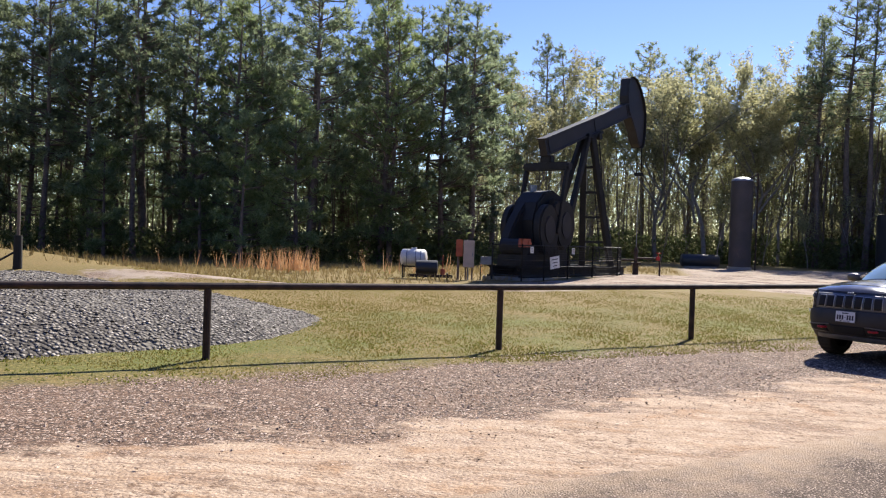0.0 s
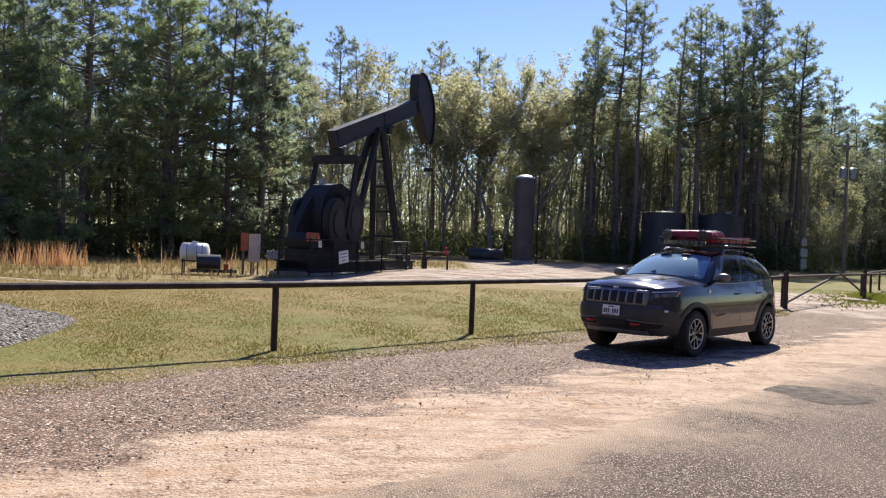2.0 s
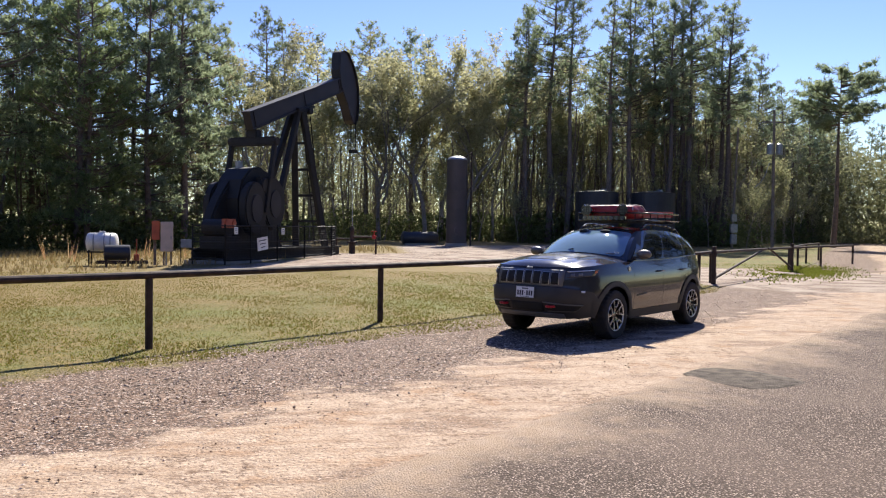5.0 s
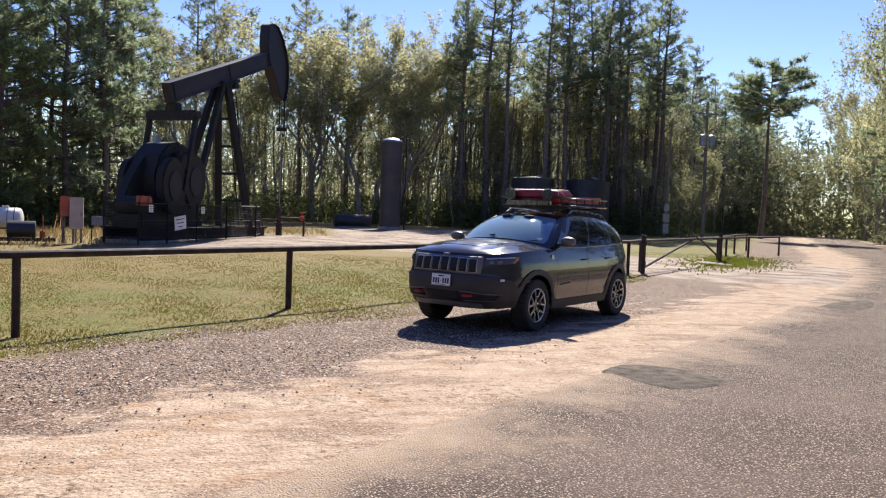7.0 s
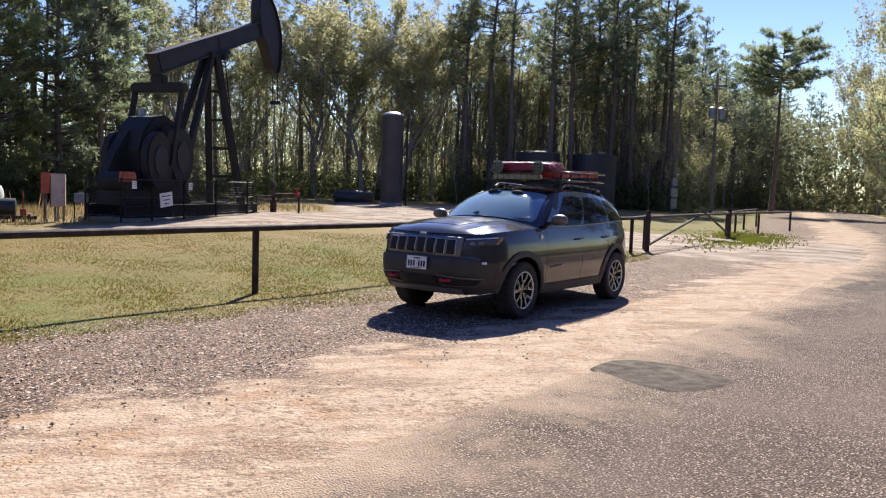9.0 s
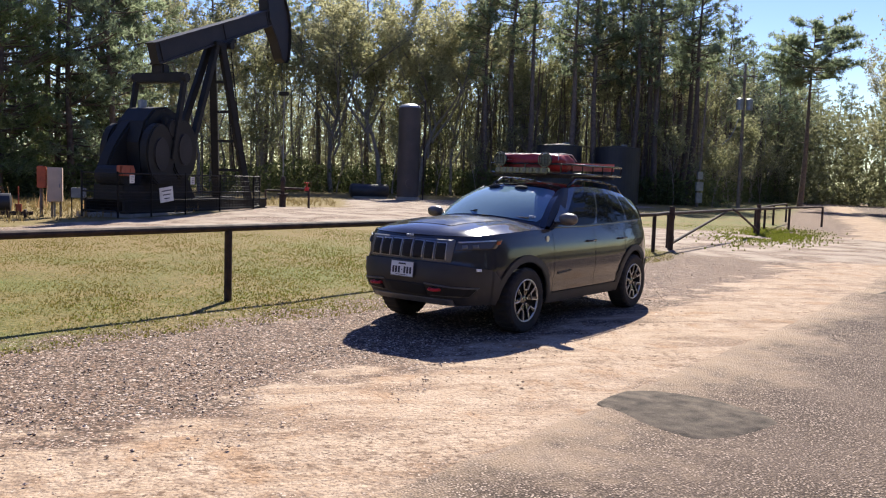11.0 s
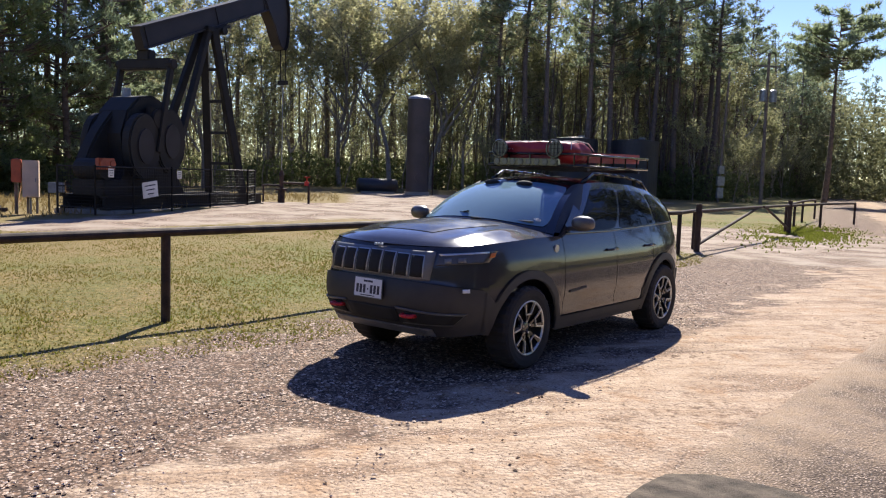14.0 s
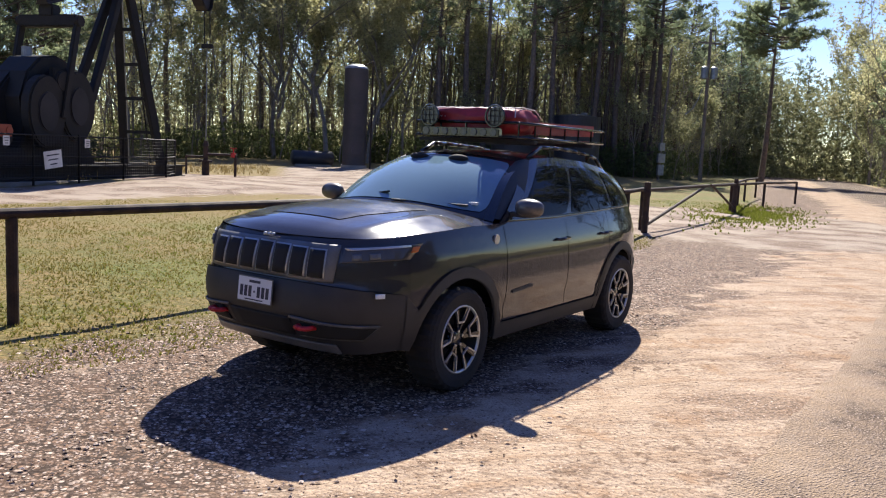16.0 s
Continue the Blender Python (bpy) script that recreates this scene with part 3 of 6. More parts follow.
def make_pine(seed, high, low, wide, tufts, material, bare=0.0, girth=0.2, flat=False, per_tuft=10):
    """A loblolly pine: straight tapered trunk, limbs with side twigs, needles in round tufts along the twigs."""
    r = np.random.RandomState(seed)
    tv, tf = [], []
    lean = r.uniform(-0.025, 0.025, 2)
    spine = [np.array([lean[0] * z + 0.12 * math.sin(z * 0.4 + seed), lean[1] * z + 0.1 * math.cos(z * 0.33 + seed), z]) for z in np.linspace(-0.3, high, 12)]
    tube_faces(tv, tf, spine, [girth * (1.15 - 1.05 * k / 11) + (0.1 * girth if k == 0 else 0) for k in range(12)], 8)

    def at(z):
        k = np.clip((z + 0.3) / (high + 0.3) * 11, 0, 10.999)
        a = int(k)
        return spine[a] * (1 - (k - a)) + spine[a + 1] * (k - a)

    centres, outs, limbs = [], [], []
    z = low
    while z < high - 0.3:
        for _ in range(r.randint(2, 5)):
            limbs.append((z + r.uniform(-0.3, 0.3), r.uniform(0, 6.283)))
        z += r.uniform(0.2, 0.4) if flat else r.uniform(0.36, 0.7)
    for _ in range(int(bare)):
        limbs.append((r.uniform(2.0, low), r.uniform(0, 6.283)))
    sizes = []
    for zl, a in limbs:
        t = np.clip((zl - low) / (high - low), 0, 1)
        dead = zl < low - 0.3
        if dead:
            ln = wide * 0.4
        elif flat:
            ln = wide * (0.35 + 0.7 * math.sin(math.pi * min(1.0, 0.25 + 0.7 * t)))
        else:
            ln = wide * (0.6 + 0.9 * t if t < 0.35 else 0.915 - 1.1 * (t - 0.35))
        sizes.append(max(0.35, ln * r.uniform(0.6, 1.2)) * (-1 if dead else 1))
    total = sum(x for x in sizes if x > 0)
    for (zl, a), ln in zip(limbs, sizes):
        dead, ln = ln < 0, abs(ln)
        t = np.clip((zl - low) / (high - low), 0, 1)
        rise = r.uniform(-0.12, 0.25) + (0.2 if flat else 0.6) * t
        p0 = at(zl)
        d = np.array([math.cos(a), math.sin(a), rise])
        e = np.array([-math.sin(a), math.cos(a), 0.0])
        pts = [p0, p0 + d * ln * 0.5 + (0, 0, -0.04 * ln), p0 + d * ln + (0, 0, 0.06 * ln)]
        rad = 0.016 + 0.016 * ln
        tube_faces(tv, tf, pts, [rad, rad * 0.7, rad * 0.25], 4)
        if dead:
            continue
        twigs = []
        for _ in range(max(2, int(1.3 * ln))):
            s, g = r.uniform(0.3, 0.95), r.choice((-1, 1))
            q = p0 + d * ln * s + (0, 0, 0.02 * ln)
            w = (d * 0.7 + e * g * r.uniform(0.4, 0.9) + (0, 0, r.uniform(0.0, 0.35))) * ln * r.uniform(0.25, 0.45)
            twigs.append((q, w))
            tube_faces(tv, tf, [q, q + w], [rad * 0.4, rad * 0.15], 3)
        twigs.append((p0 + d * ln * 0.72, d * ln * 0.33))
        for _ in range(max(3, int(tufts * ln / total))):
            q, w = twigs[r.randint(len(twigs))]
            centres.append(q + w * r.uniform(-0.3 if flat else 0.2, 1.08) + r.normal(0, 0.11, 3))
            outs.append(w / (np.linalg.norm(w) + 1e-6) * 0.55 + (0, 0, 0.2))
    top = at(high)
    for _ in range(12):
        centres.append(top + r.normal(0, 0.16, 3) - (0, 0, r.uniform(0, 0.8)))
        outs.append(np.array([0, 0, 0.6]))
    cv, cf = blades(r, centres, per_tuft, 0.4, 0.036, 0.15, np.array(outs), 0.8)
    return (tv, tf), (cv, cf), material, M_BARK


def make_broadleaf(seed, high, leaves, material, girth=0.16, leaf=0.16, crown_low=0.3):
    """A slim deciduous tree in spring leaf: forking limbs and small scattered leaves."""
    r = np.random.RandomState(seed)
    tv, tf, tips = [], [], []

    def grow(p, d, ln, rad, level):
        pts = [p]
        for k in range(4):
            d = d + r.normal(0, 0.09, 3) + (0, 0, 0.04)
            d /= np.linalg.norm(d)
            pts.append(pts[-1] + d * ln / 4)
        tube_faces(tv, tf, pts, [rad, rad * 0.88, rad * 0.76, rad * 0.66, rad * 0.55], 6 if level < 2 else 4 if level < 3 else 3)
        if level >= 2:
            tips.extend(pts[1:])
        if level == (4 if girth > 0.08 else 3):
            return
        for k in range(r.randint(2, 4) + (level == 0) * 2):
            s = r.uniform(0.45, 1.0) if k else 1.0
            q = pts[0] + (pts[-1] - pts[0]) * s if level == 0 else pts[min(4, 1 + int(s * 3.99))]
            a = r.uniform(0, 6.283)
            side = np.array([math.cos(a), math.sin(a), 0])
            e = d * 0.75 + side * r.uniform(0.25, 0.75) + (0, 0, 0.25)
            grow(q, e / np.linalg.norm(e), ln * r.uniform(0.55, 0.8), max(0.014, rad * 0.55), level + 1)

    grow(np.array([0, 0, -0.3]), np.array([r.uniform(-0.05, 0.05), r.uniform(-0.05, 0.05), 1.0]), high * 0.42, girth, 0)
    tips = np.array(tips)
    tips = tips[tips[:, 2] > high * crown_low]
    c = tips[r.randint(0, len(tips), leaves)] + r.normal(0, 0.24, (leaves, 3))
    cv, cf = blades(r, c, 2, leaf * 1.1, leaf * 0.42, 0.0, None, 1.0)
    return (tv, tf), (cv, cf), material, M_GREYBARK


def tree_thing(made, name, label, category="tree", group=""):
    (tv, tf), (cv, cf), leafmat, bark = made
    root = empty(name, Matrix.Identity(4), label, category, group)
    raw("trunk", tv, tf, bark, root, smooth=True)
    raw("crown", cv, cf, leafmat, root)
    return root


def plant(root, x, y, scale, turn, first=[]):
    m = Matrix.Translation((x, y, gh(x, y) - 0.05)) @ Matrix.Rotation(turn, 4, "Z")
    if root.name in first:
        c = copy_thing(root, m)
    else:
        first.append(root.name)
        root.matrix_basis = m
        c = root
    c.scale = (scale * random.uniform(0.9, 1.1), scale * random.uniform(0.9, 1.1), scale)
    return c


FULL_LABEL = "dense green pine with boughs low down its trunk"
BARE_LABEL = "slender pine with a high sparse crown"
LEAF_LABEL = "slim deciduous tree with sparse yellow-green spring leaves"
dense = [tree_thing(make_pine(s, h, lo, w, 1350, mat, 8), "pine_tree", FULL_LABEL, group="forest pines") for s, h, lo, w, mat in
         ((1, 18.5, 4.2, 3.3, M_PINE), (2, 17.5, 2.6, 3.5, M_PINE), (3, 19.5, 6.0, 3.2, M_PINE), (4, 17.0, 1.8, 3.6, M_PINE_LIGHT))]
young = [tree_thing(make_pine(s, h, 0.9, w, 800, M_PINE_LIGHT, 0, 0.12), "young_pine_tree", "young bright green pine with boughs to the ground", group="young pines") for s, h, w in ((11, 9, 2.3), (12, 7, 2.0))]
tall = [tree_thing(make_pine(s, h, lo, w, 600, M_PINE, 14, 0.25), "pine_tree", BARE_LABEL, group="forest pines") for s, h, lo, w in
        ((21, 21.5, 10.5, 2.7), (22, 23, 12, 3.0), (23, 20.5, 9.5, 2.6), (24, 22, 8.5, 2.8))]
leaf_trees = [tree_thing(make_broadleaf(s, h, k, mat, g, lf, cl), "deciduous_tree", LEAF_LABEL, group="spring trees") for s, h, k, mat, g, lf, cl in
              ((31, 17, 4600, M_SPRING, 0.15, 0.2, 0.42), (32, 15.5, 2800, M_SPRING, 0.13, 0.2, 0.36), (33, 14.5, 2500, M_GREENLEAF, 0.12, 0.19, 0.3), (34, 12, 1900, M_GREENLEAF, 0.1, 0.18, 0.25))]
saplings = [tree_thing(make_broadleaf(s, h, k, mat, 0.055, 0.16, 0.16), "sapling", "thin woodland sapling in fresh pale green leaf", group="saplings") for s, h, k, mat in
            ((41, 8, 900, M_GREENLEAF), (42, 9.5, 1000, M_GREENLEAF), (43, 7, 700, M_SPRING))]


def offset_line(line, k):
    return strip(np.array(line), [-k])[:, 0]


def row(line, gap, kinds, scale, jitter=1.0):
    """Plants a row of trees along a line."""
    run = 0.0
    for a, b in zip(line, line[1:]):
        d = np.hypot(*(b - a))
        while run < d:
            p = a + (b - a) * run / d
            plant(random.choice(kinds), p[0] + random.uniform(-jitter, jitter), p[1] + random.uniform(-jitter, jitter), random.uniform(*scale), random.uniform(0, 6.28))
            run += gap * random.uniform(0.7, 1.3)
        run -= d


random.seed(7)
LEFT = spline([(-56, 37), (-44, 43), (-26, 48.5), (-14, 51), (-8.2, 53.5), (-5.6, 59), (-4, 67)], 2)
MIDDLE = spline([(-2, 71), (4, 74), (12, 76), (20, 75.5), (30, 74), (38, 71)], 2)
RIGHT = spline([(20, 70), (29, 68.5), (36, 66.5), (41, 68)], 2)
BEYOND = spline([(40, 72), (49, 83), (60, 94), (74, 108), (92, 126), (106, 130), (116, 120)], 2)
VERGE = spline([(35, 27), (41.3, 39.5), (47.8, 48.5), (57.3, 61.2), (69.6, 77.2), (85.6, 97.5)], 2)
for k, gap, kinds in ((0, 3.3, dense), (4, 3.6, dense + tall[:2]), (8.5, 4.2, dense[:3] + tall)):
    row(offset_line(LEFT, k), gap, kinds, (0.92, 1.08))
for x, y, s in ((-17.5, 43.5, 0.95), (-15.2, 45.5, 1.1), (-27, 45, 1.0), (-21.5, 46.5, 0.9), (-38, 42, 1.1)):
    plant(random.choice(young), x, y, s, x)
row(MIDDLE, 3.0, leaf_trees[:3], (0.88, 1.08))
broad = tree_thing(make_broadleaf(36, 17, 5200, M_SPRING, 0.19, 0.2, 0.28), "deciduous_tree", "broad yellow-green spring tree with spreading crown", group="spring trees")
for x, y, s, w in ((12.3, 72.3, 1.0, 1.3), (8.4, 73.4, 0.9, 1.15), (15.8, 73.2, 0.9, 1.1)):
    b = plant(broad, x, y, s, x)
    b.scale = (w, w, s)
row(offset_line(MIDDLE, -1.5), 4.2, saplings, (0.7, 1.1))
for k, gap, kinds in ((3.5, 4.2, tall + leaf_trees), (8, 4.6, tall + leaf_trees[2:])):
    row(offset_line(MIDDLE, k), gap, kinds, (0.82, 0.98))
for k, gap, kinds in ((0, 2.7, tall), (3.5, 3.4, tall + leaf_trees[3:])):
    row(offset_line(RIGHT, k), gap, kinds, (0.98, 1.1))
row(offset_line(RIGHT, -1), 3.6, saplings, (0.6, 0.95))
for k, gap, kinds in ((0, 3.2, tall[:1] + tall[2:] + leaf_trees[2:]), (5, 3.8, dense[2:3] + tall + leaf_trees[3:])):
    row(offset_line(BEYOND, k), gap, kinds, (0.84, 0.98))
row(offset_line(BEYOND, -1.5), 4.0, saplings, (0.7, 1.1))
lone = tree_thing(make_pine(51, 17.2, 11.6, 3.9, 3200, M_PINE, 8, 0.26, flat=True), "pine_tree", "lone pine with a broad rounded crown above bare trunk")
plant(lone, 52.4, 72.8, 1.0, 0.4)
row(VERGE, 4.2, leaf_trees + leaf_trees[:2] + dense[:1], (0.9, 1.1), 0.8)
row(offset_line(VERGE, -4.5), 5.5, leaf_trees + tall, (0.9, 1.1))
row(offset_line(VERGE[3:], 0.3), 6.0, saplings, (0.7, 1.0), 0.6)


def woods(name, label, line, depth, count, high, material, seed, size=1.0, low=0.0, per=6):
    """A belt of undergrowth or far woods, joined as one."""
    rr = np.random.RandomState(seed)
    line = np.asarray(line)
    k = rr.randint(0, len(line) - 1, count)
    t = rr.uniform(0, 1, (count, 1))
    p = line[k] * (1 - t) + line[k + 1] * t
    d = line[k + 1] - line[k]
    d /= np.linalg.norm(d, axis=1)[:, None]
    p = p + np.stack([-d[:, 1], d[:, 0]], 1) * rr.uniform(0, depth, (count, 1)) + rr.normal(0, 0.5, (count, 2))
    hgt = high * (0.85 + 0.5 * wobble(p[:, 0], p[:, 1], 0.55, seed))
    z = ground_height(p[:, 0], p[:, 1]) + low + np.maximum(hgt - low, 0.2) * rr.uniform(0, 1, count) ** 1.2
    v, f = blades(rr, np.stack([p[:, 0], p[:, 1], z], 1), per, 0.3 * size, 0.06 * size, 0.15, None, 1.0)
    return tagged(raw(name, v, f, material), label, "undergrowth", kind="stuff")


def far_trunks(label, line, depth, count, high, material, seed):
    """Slender trunks standing deep in the wood, with a few bare limbs each, joined as one."""
    rr = np.random.RandomState(seed)
    line = np.asarray(line)
    tv, tf = [], []
    for _ in range(count):
        k, t = rr.randint(0, len(line) - 1), rr.uniform()
        d = line[k + 1] - line[k]
        d = d / np.linalg.norm(d)
        p = line[k] * (1 - t) + line[k + 1] * t + np.array([-d[1], d[0]]) * rr.uniform(0, depth)
        h, g = high * rr.uniform(0.6, 1.1), rr.uniform(0.035, 0.13)
        lean = rr.normal(0, 0.05, 2)
        base = np.array([p[0], p[1], gh(*p) - 0.1])
        path = [base + np.array([lean[0] * z + 0.1 * math.sin(z), lean[1] * z, z]) for z in np.linspace(0, h, 5)]
        tube_faces(tv, tf, path, [g, g * 0.85, g * 0.7, g * 0.5, g * 0.2], 4)
        for _ in range(5):
            s = rr.uniform(0.3, 0.95)
            q = path[0] + (path[-1] - path[0]) * s
            a, ln = rr.uniform(0, 6.283), rr.uniform(0.6, 2.0)
            tube_faces(tv, tf, [q, q + np.array([math.cos(a), math.sin(a), rr.uniform(0.3, 1.2)]) * ln], [g * 0.4, 0.008], 3)
    return tagged(raw("forest_trunks", tv, tf, material, smooth=True), label, "woods", kind="stuff")


M_FARLEAF = leafy("far_leaves", (0.06, 0.075, 0.035), (0.15, 0.155, 0.075), 0.5)
M_FARWALL = leafy("far_forest_leaves", (0.16, 0.17, 0.09), (0.31, 0.305, 0.17), 0.58)
woods("undergrowth", "dark green undergrowth beneath the pines", offset_line(LEFT, -1.0), 6, 9000, 2.2, M_SHRUB, 61)
woods("undergrowth", "leafy undergrowth at the wood's edge", offset_line(MIDDLE, -2.0), 7, 9000, 3.0, M_SHRUB, 62, 0.9)
woods("undergrowth", "pale green leaves among the thin trunks", offset_line(MIDDLE, 1), 17, 30000, 13, M_GREENLEAF, 67, 0.8, 1.0, 3)
woods("undergrowth", "shrubs below the tall pines behind the tanks", offset_line(RIGHT, -1.5), 7, 6000, 2.8, M_SHRUB, 63, 0.9)
woods("undergrowth", "pale leaves below the tall pine crowns", offset_line(RIGHT, 2), 12, 12000, 10, M_GREENLEAF, 68, 0.6, 1.0, 4)
woods("undergrowth", "shrubs at the bend of the road", offset_line(BEYOND, -2), 8, 7000, 3.2, M_SHRUB, 69)
woods("undergrowth", "fresh leaves in the wood by the bend", offset_line(BEYOND, 1), 18, 30000, 13, M_GREENLEAF, 70, 1.05, 0.3, 4)
woods("undergrowth", "roadside shrubs below the spring trees", VERGE, -6, 7000, 3.0, M_GREENLEAF, 64)
far_trunks("thin grey trunks deep in the spring wood", offset_line(MIDDLE, 0), 20, 260, 13, M_GREYBARK, 81)
far_trunks("straight pine trunks deep in the wood", offset_line(LEFT, 1), 18, 200, 15, M_BARK, 82)
far_trunks("trunks below the tall pine crowns", offset_line(RIGHT, 1), 14, 110, 15, M_BARK, 83)
far_trunks("thin trunks in the wood by the bend", offset_line(BEYOND, -1), 16, 260, 13, M_GREYBARK, 84)
woods("undergrowth", "shaded boughs deep in the pine wood", offset_line(LEFT[:-8], 8), 13, 36000, 17, M_PINE, 85, 1.2, 2.5, 3)
ring = [(102 * math.cos(a) + 5, 102 * math.sin(a) + 20) for a in np.linspace(math.pi * 0.8, math.pi * 0.12, 60)]
woods("far_woods", "distant green woods closing the view", ring[::-1], -12, 64000, 16.5, M_FARWALL, 65, 1.9, 0.0, 4)
# Woods out of view behind the camera, added to darken the car's reflections.
ring = [(40 * math.cos(a) + 6, 34 * math.sin(a) + 6) for a in np.linspace(math.pi * 1.02, math.pi * 1.98, 60)]
woods("far_woods", "unseen pine woods across the road, added for car reflections", ring, -8, 9000, 15, M_FARLEAF, 66, 4.6, 0.0, 4)

# ---- car ----
def car_paint():
    m = bpy.data.materials.new("granite_metallic_paint")
    m.use_nodes = True
    n, l = m.node_tree.nodes, m.node_tree.links
    b = n["Principled BSDF"]
    pos = n.new("ShaderNodeNewGeometry").outputs["Position"]
    dust = ramp_node(n, l, noise_node(n, l, pos, 3.0), 0.45, 0.75, 0.0, 0.35)
    col = mix_node(n, l, ramp_node(n, l, noise_node(n, l, pos, 900.0, 1), 0.3, 0.7), (0.026, 0.026, 0.031), (0.05, 0.049, 0.055))
    l.new(mix_node(n, l, dust, col, (0.065, 0.056, 0.048)), b.inputs["Base Color"])
    b.inputs["Metallic"].default_value = 0.12
    l.new(ramp_node(n, l, noise_node(n, l, pos, 5.0), 0.3, 0.8, 0.14, 0.2), b.inputs["Roughness"])
    b.inputs["Coat Weight"].default_value, b.inputs["Coat Roughness"].default_value = 0.8, 0.04
    b.inputs["Specular IOR Level"].default_value = 0.15
    return m


M_PAINT = car_paint()
M_CLAD = surface("dusty_black_plastic", (0.022, 0.022, 0.023), (0.05, 0.045, 0.04), 0.55, 0, 4.0, 0.1, 150)
M_DARK = surface("matt_black", (0.012, 0.012, 0.012), (0.02, 0.02, 0.02), 0.8, 0, 4.0, 0.0, 50)
M_GLOSSBLACK = surface("gloss_black", (0.01, 0.01, 0.012), (0.016, 0.016, 0.018), 0.16, 0, 4.0, 0.0, 50, coat=0.6)
M_GLASS = glassy("tinted_glass", (0.006, 0.007, 0.008), 0.02, 0.0, 0.1)
# Pale blue base colour stands in for sky reflected in the windscreen.
M_SCREEN_SKY = glassy("windscreen_glass_sky_tint", (0.17, 0.26, 0.32), 0.02, 0.0, 0.8)
M_LENS = glassy("headlamp_lens", (0.06, 0.057, 0.055), 0.05)
M_CLEAR = glassy("clear_lamp_glass", (0.75, 0.78, 0.8), 0.08)
M_AMBER = glassy("amber_lens", (0.6, 0.16, 0.02), 0.15)
M_SILVER = surface("machined_aluminium", (0.62, 0.61, 0.6), (0.45, 0.44, 0.43), 0.3, 0.85, 5.0, 0.03, 80)
M_GREYTRIM = surface("grey_trim", (0.2, 0.2, 0.2), (0.13, 0.13, 0.13), 0.4, 0.4, 5.0, 0.03, 80)
M_RUBBER = surface("dusty_tyre_rubber", (0.014, 0.014, 0.013), (0.04, 0.034, 0.028), 0.85, 0, 6.0, 0.3, 60)
M_PLATE = surface("plate_white", (0.75, 0.76, 0.77), (0.66, 0.67, 0.68), 0.4, 0, 6.0, 0.0, 60)
M_INK = surface("plate_ink", (0.03, 0.03, 0.05), (0.04, 0.04, 0.06), 0.5, 0, 6.0, 0.0, 60)
M_MIRROR = surface("dusty_bronze_grey_cap", (0.16, 0.14, 0.125), (0.1, 0.09, 0.08), 0.35, 0.3, 5.0, 0.03, 80, coat=0.4)
M_REDBAG = surface("red_vinyl_bag", (0.42, 0.025, 0.03), (0.26, 0.012, 0.018), 0.42, 0, 5.0, 0.5, 18)
M_REDPLASTIC = surface("red_plastic", (0.5, 0.03, 0.035), (0.33, 0.02, 0.025), 0.4, 0, 5.0, 0.05, 40)
M_ROPE = surface("white_cord", (0.72, 0.68, 0.64), (0.5, 0.45, 0.42), 0.8, 0, 20.0, 0.2, 90)
M_REDHOOK = surface("red_tow_hook", (0.55, 0.02, 0.03), (0.4, 0.015, 0.02), 0.35, 0, 5.0, 0.0, 40)

NOSE, TAIL, HALF, POW = 2.36, 2.30, 0.925, 4.4


def interp(x, *pairs):
    return float(np.interp(x, [p[0] for p in pairs], [p[1] for p in pairs]))


def outline_y(x):
    a = NOSE if x > 0 else TAIL
    return HALF * max(0.0, 1 - abs(x / a) ** POW) ** (1 / POW)


def clad_top(x):
    z = interp(x, (-2.3, 0.66), (-1.95, 0.62), (-1.6, 0.4), (1.6, 0.4), (1.9, 0.72), (2.36, 0.79))
    for ax in (-1.36, 1.36):
        if abs(x - ax) < 0.5:
            z = max(z, 0.36 + math.sqrt(0.5 ** 2 - (x - ax) ** 2))
    return z


def clad_low(x):
    z = interp(x, (-2.3, 0.42), (-1.9, 0.36), (-1.6, 0.28), (1.6, 0.28), (1.9, 0.36), (2.36, 0.33))
    for ax in (-1.36, 1.36):
        if abs(x - ax) < 0.445:
            z = max(z, 0.34 + math.sqrt(0.445 ** 2 - (x - ax) ** 2))
    return z


def belt(x):
    return interp(x, (-2.3, 1.12), (-2.1, 1.175), (-1.2, 1.155), (0.0, 1.12), (0.8, 1.125), (1.2, 1.125), (1.7, 1.1), (2.1, 1.075), (2.36, 1.06))


def body_point(x0, z, proud=0.0, y0=None):
    """A place on the lower body: x0 on the outline's plan (left side), height z."""
    y = outline_y(x0) if y0 is None else y0
    a = NOSE if x0 > 0 else TAIL
    nx, ny = np.sign(x0) * abs(x0 / a) ** (POW - 1) / a, (abs(y) / HALF) ** (POW - 1) / HALF
    ln = math.hypot(nx, ny)
    nx, ny = nx / ln, ny / ln
    side = interp(z, (0.2, 0.09), (0.32, 0.05), (0.44, 0.022), (0.6, 0.004), (0.72, 0.0), (0.84, 0.006), (0.95, 0.016), (1.06, 0.044), (1.18, 0.085))
    side += 0.012 * math.exp(-((z - 0.52) / 0.05) ** 2) * (1 if abs(x0) < 0.9 else 0)
    end = interp(z, (0.28, 0.24), (0.36, 0.15), (0.44, 0.085), (0.53, 0.03), (0.6, 0.0), (0.68, 0.0), (0.76, 0.012), (0.8, 0.035), (0.9, 0.045), (1.0, 0.075), (1.06, 0.115), (1.1, 0.15), (1.16, 0.2))
    if x0 < 0:
        end *= 0.6
    w = abs(nx) ** 1.5
    off = proud - (side * (1 - w) + end * w)
    return Vector((x0 + nx * off, y + ny * off, z))


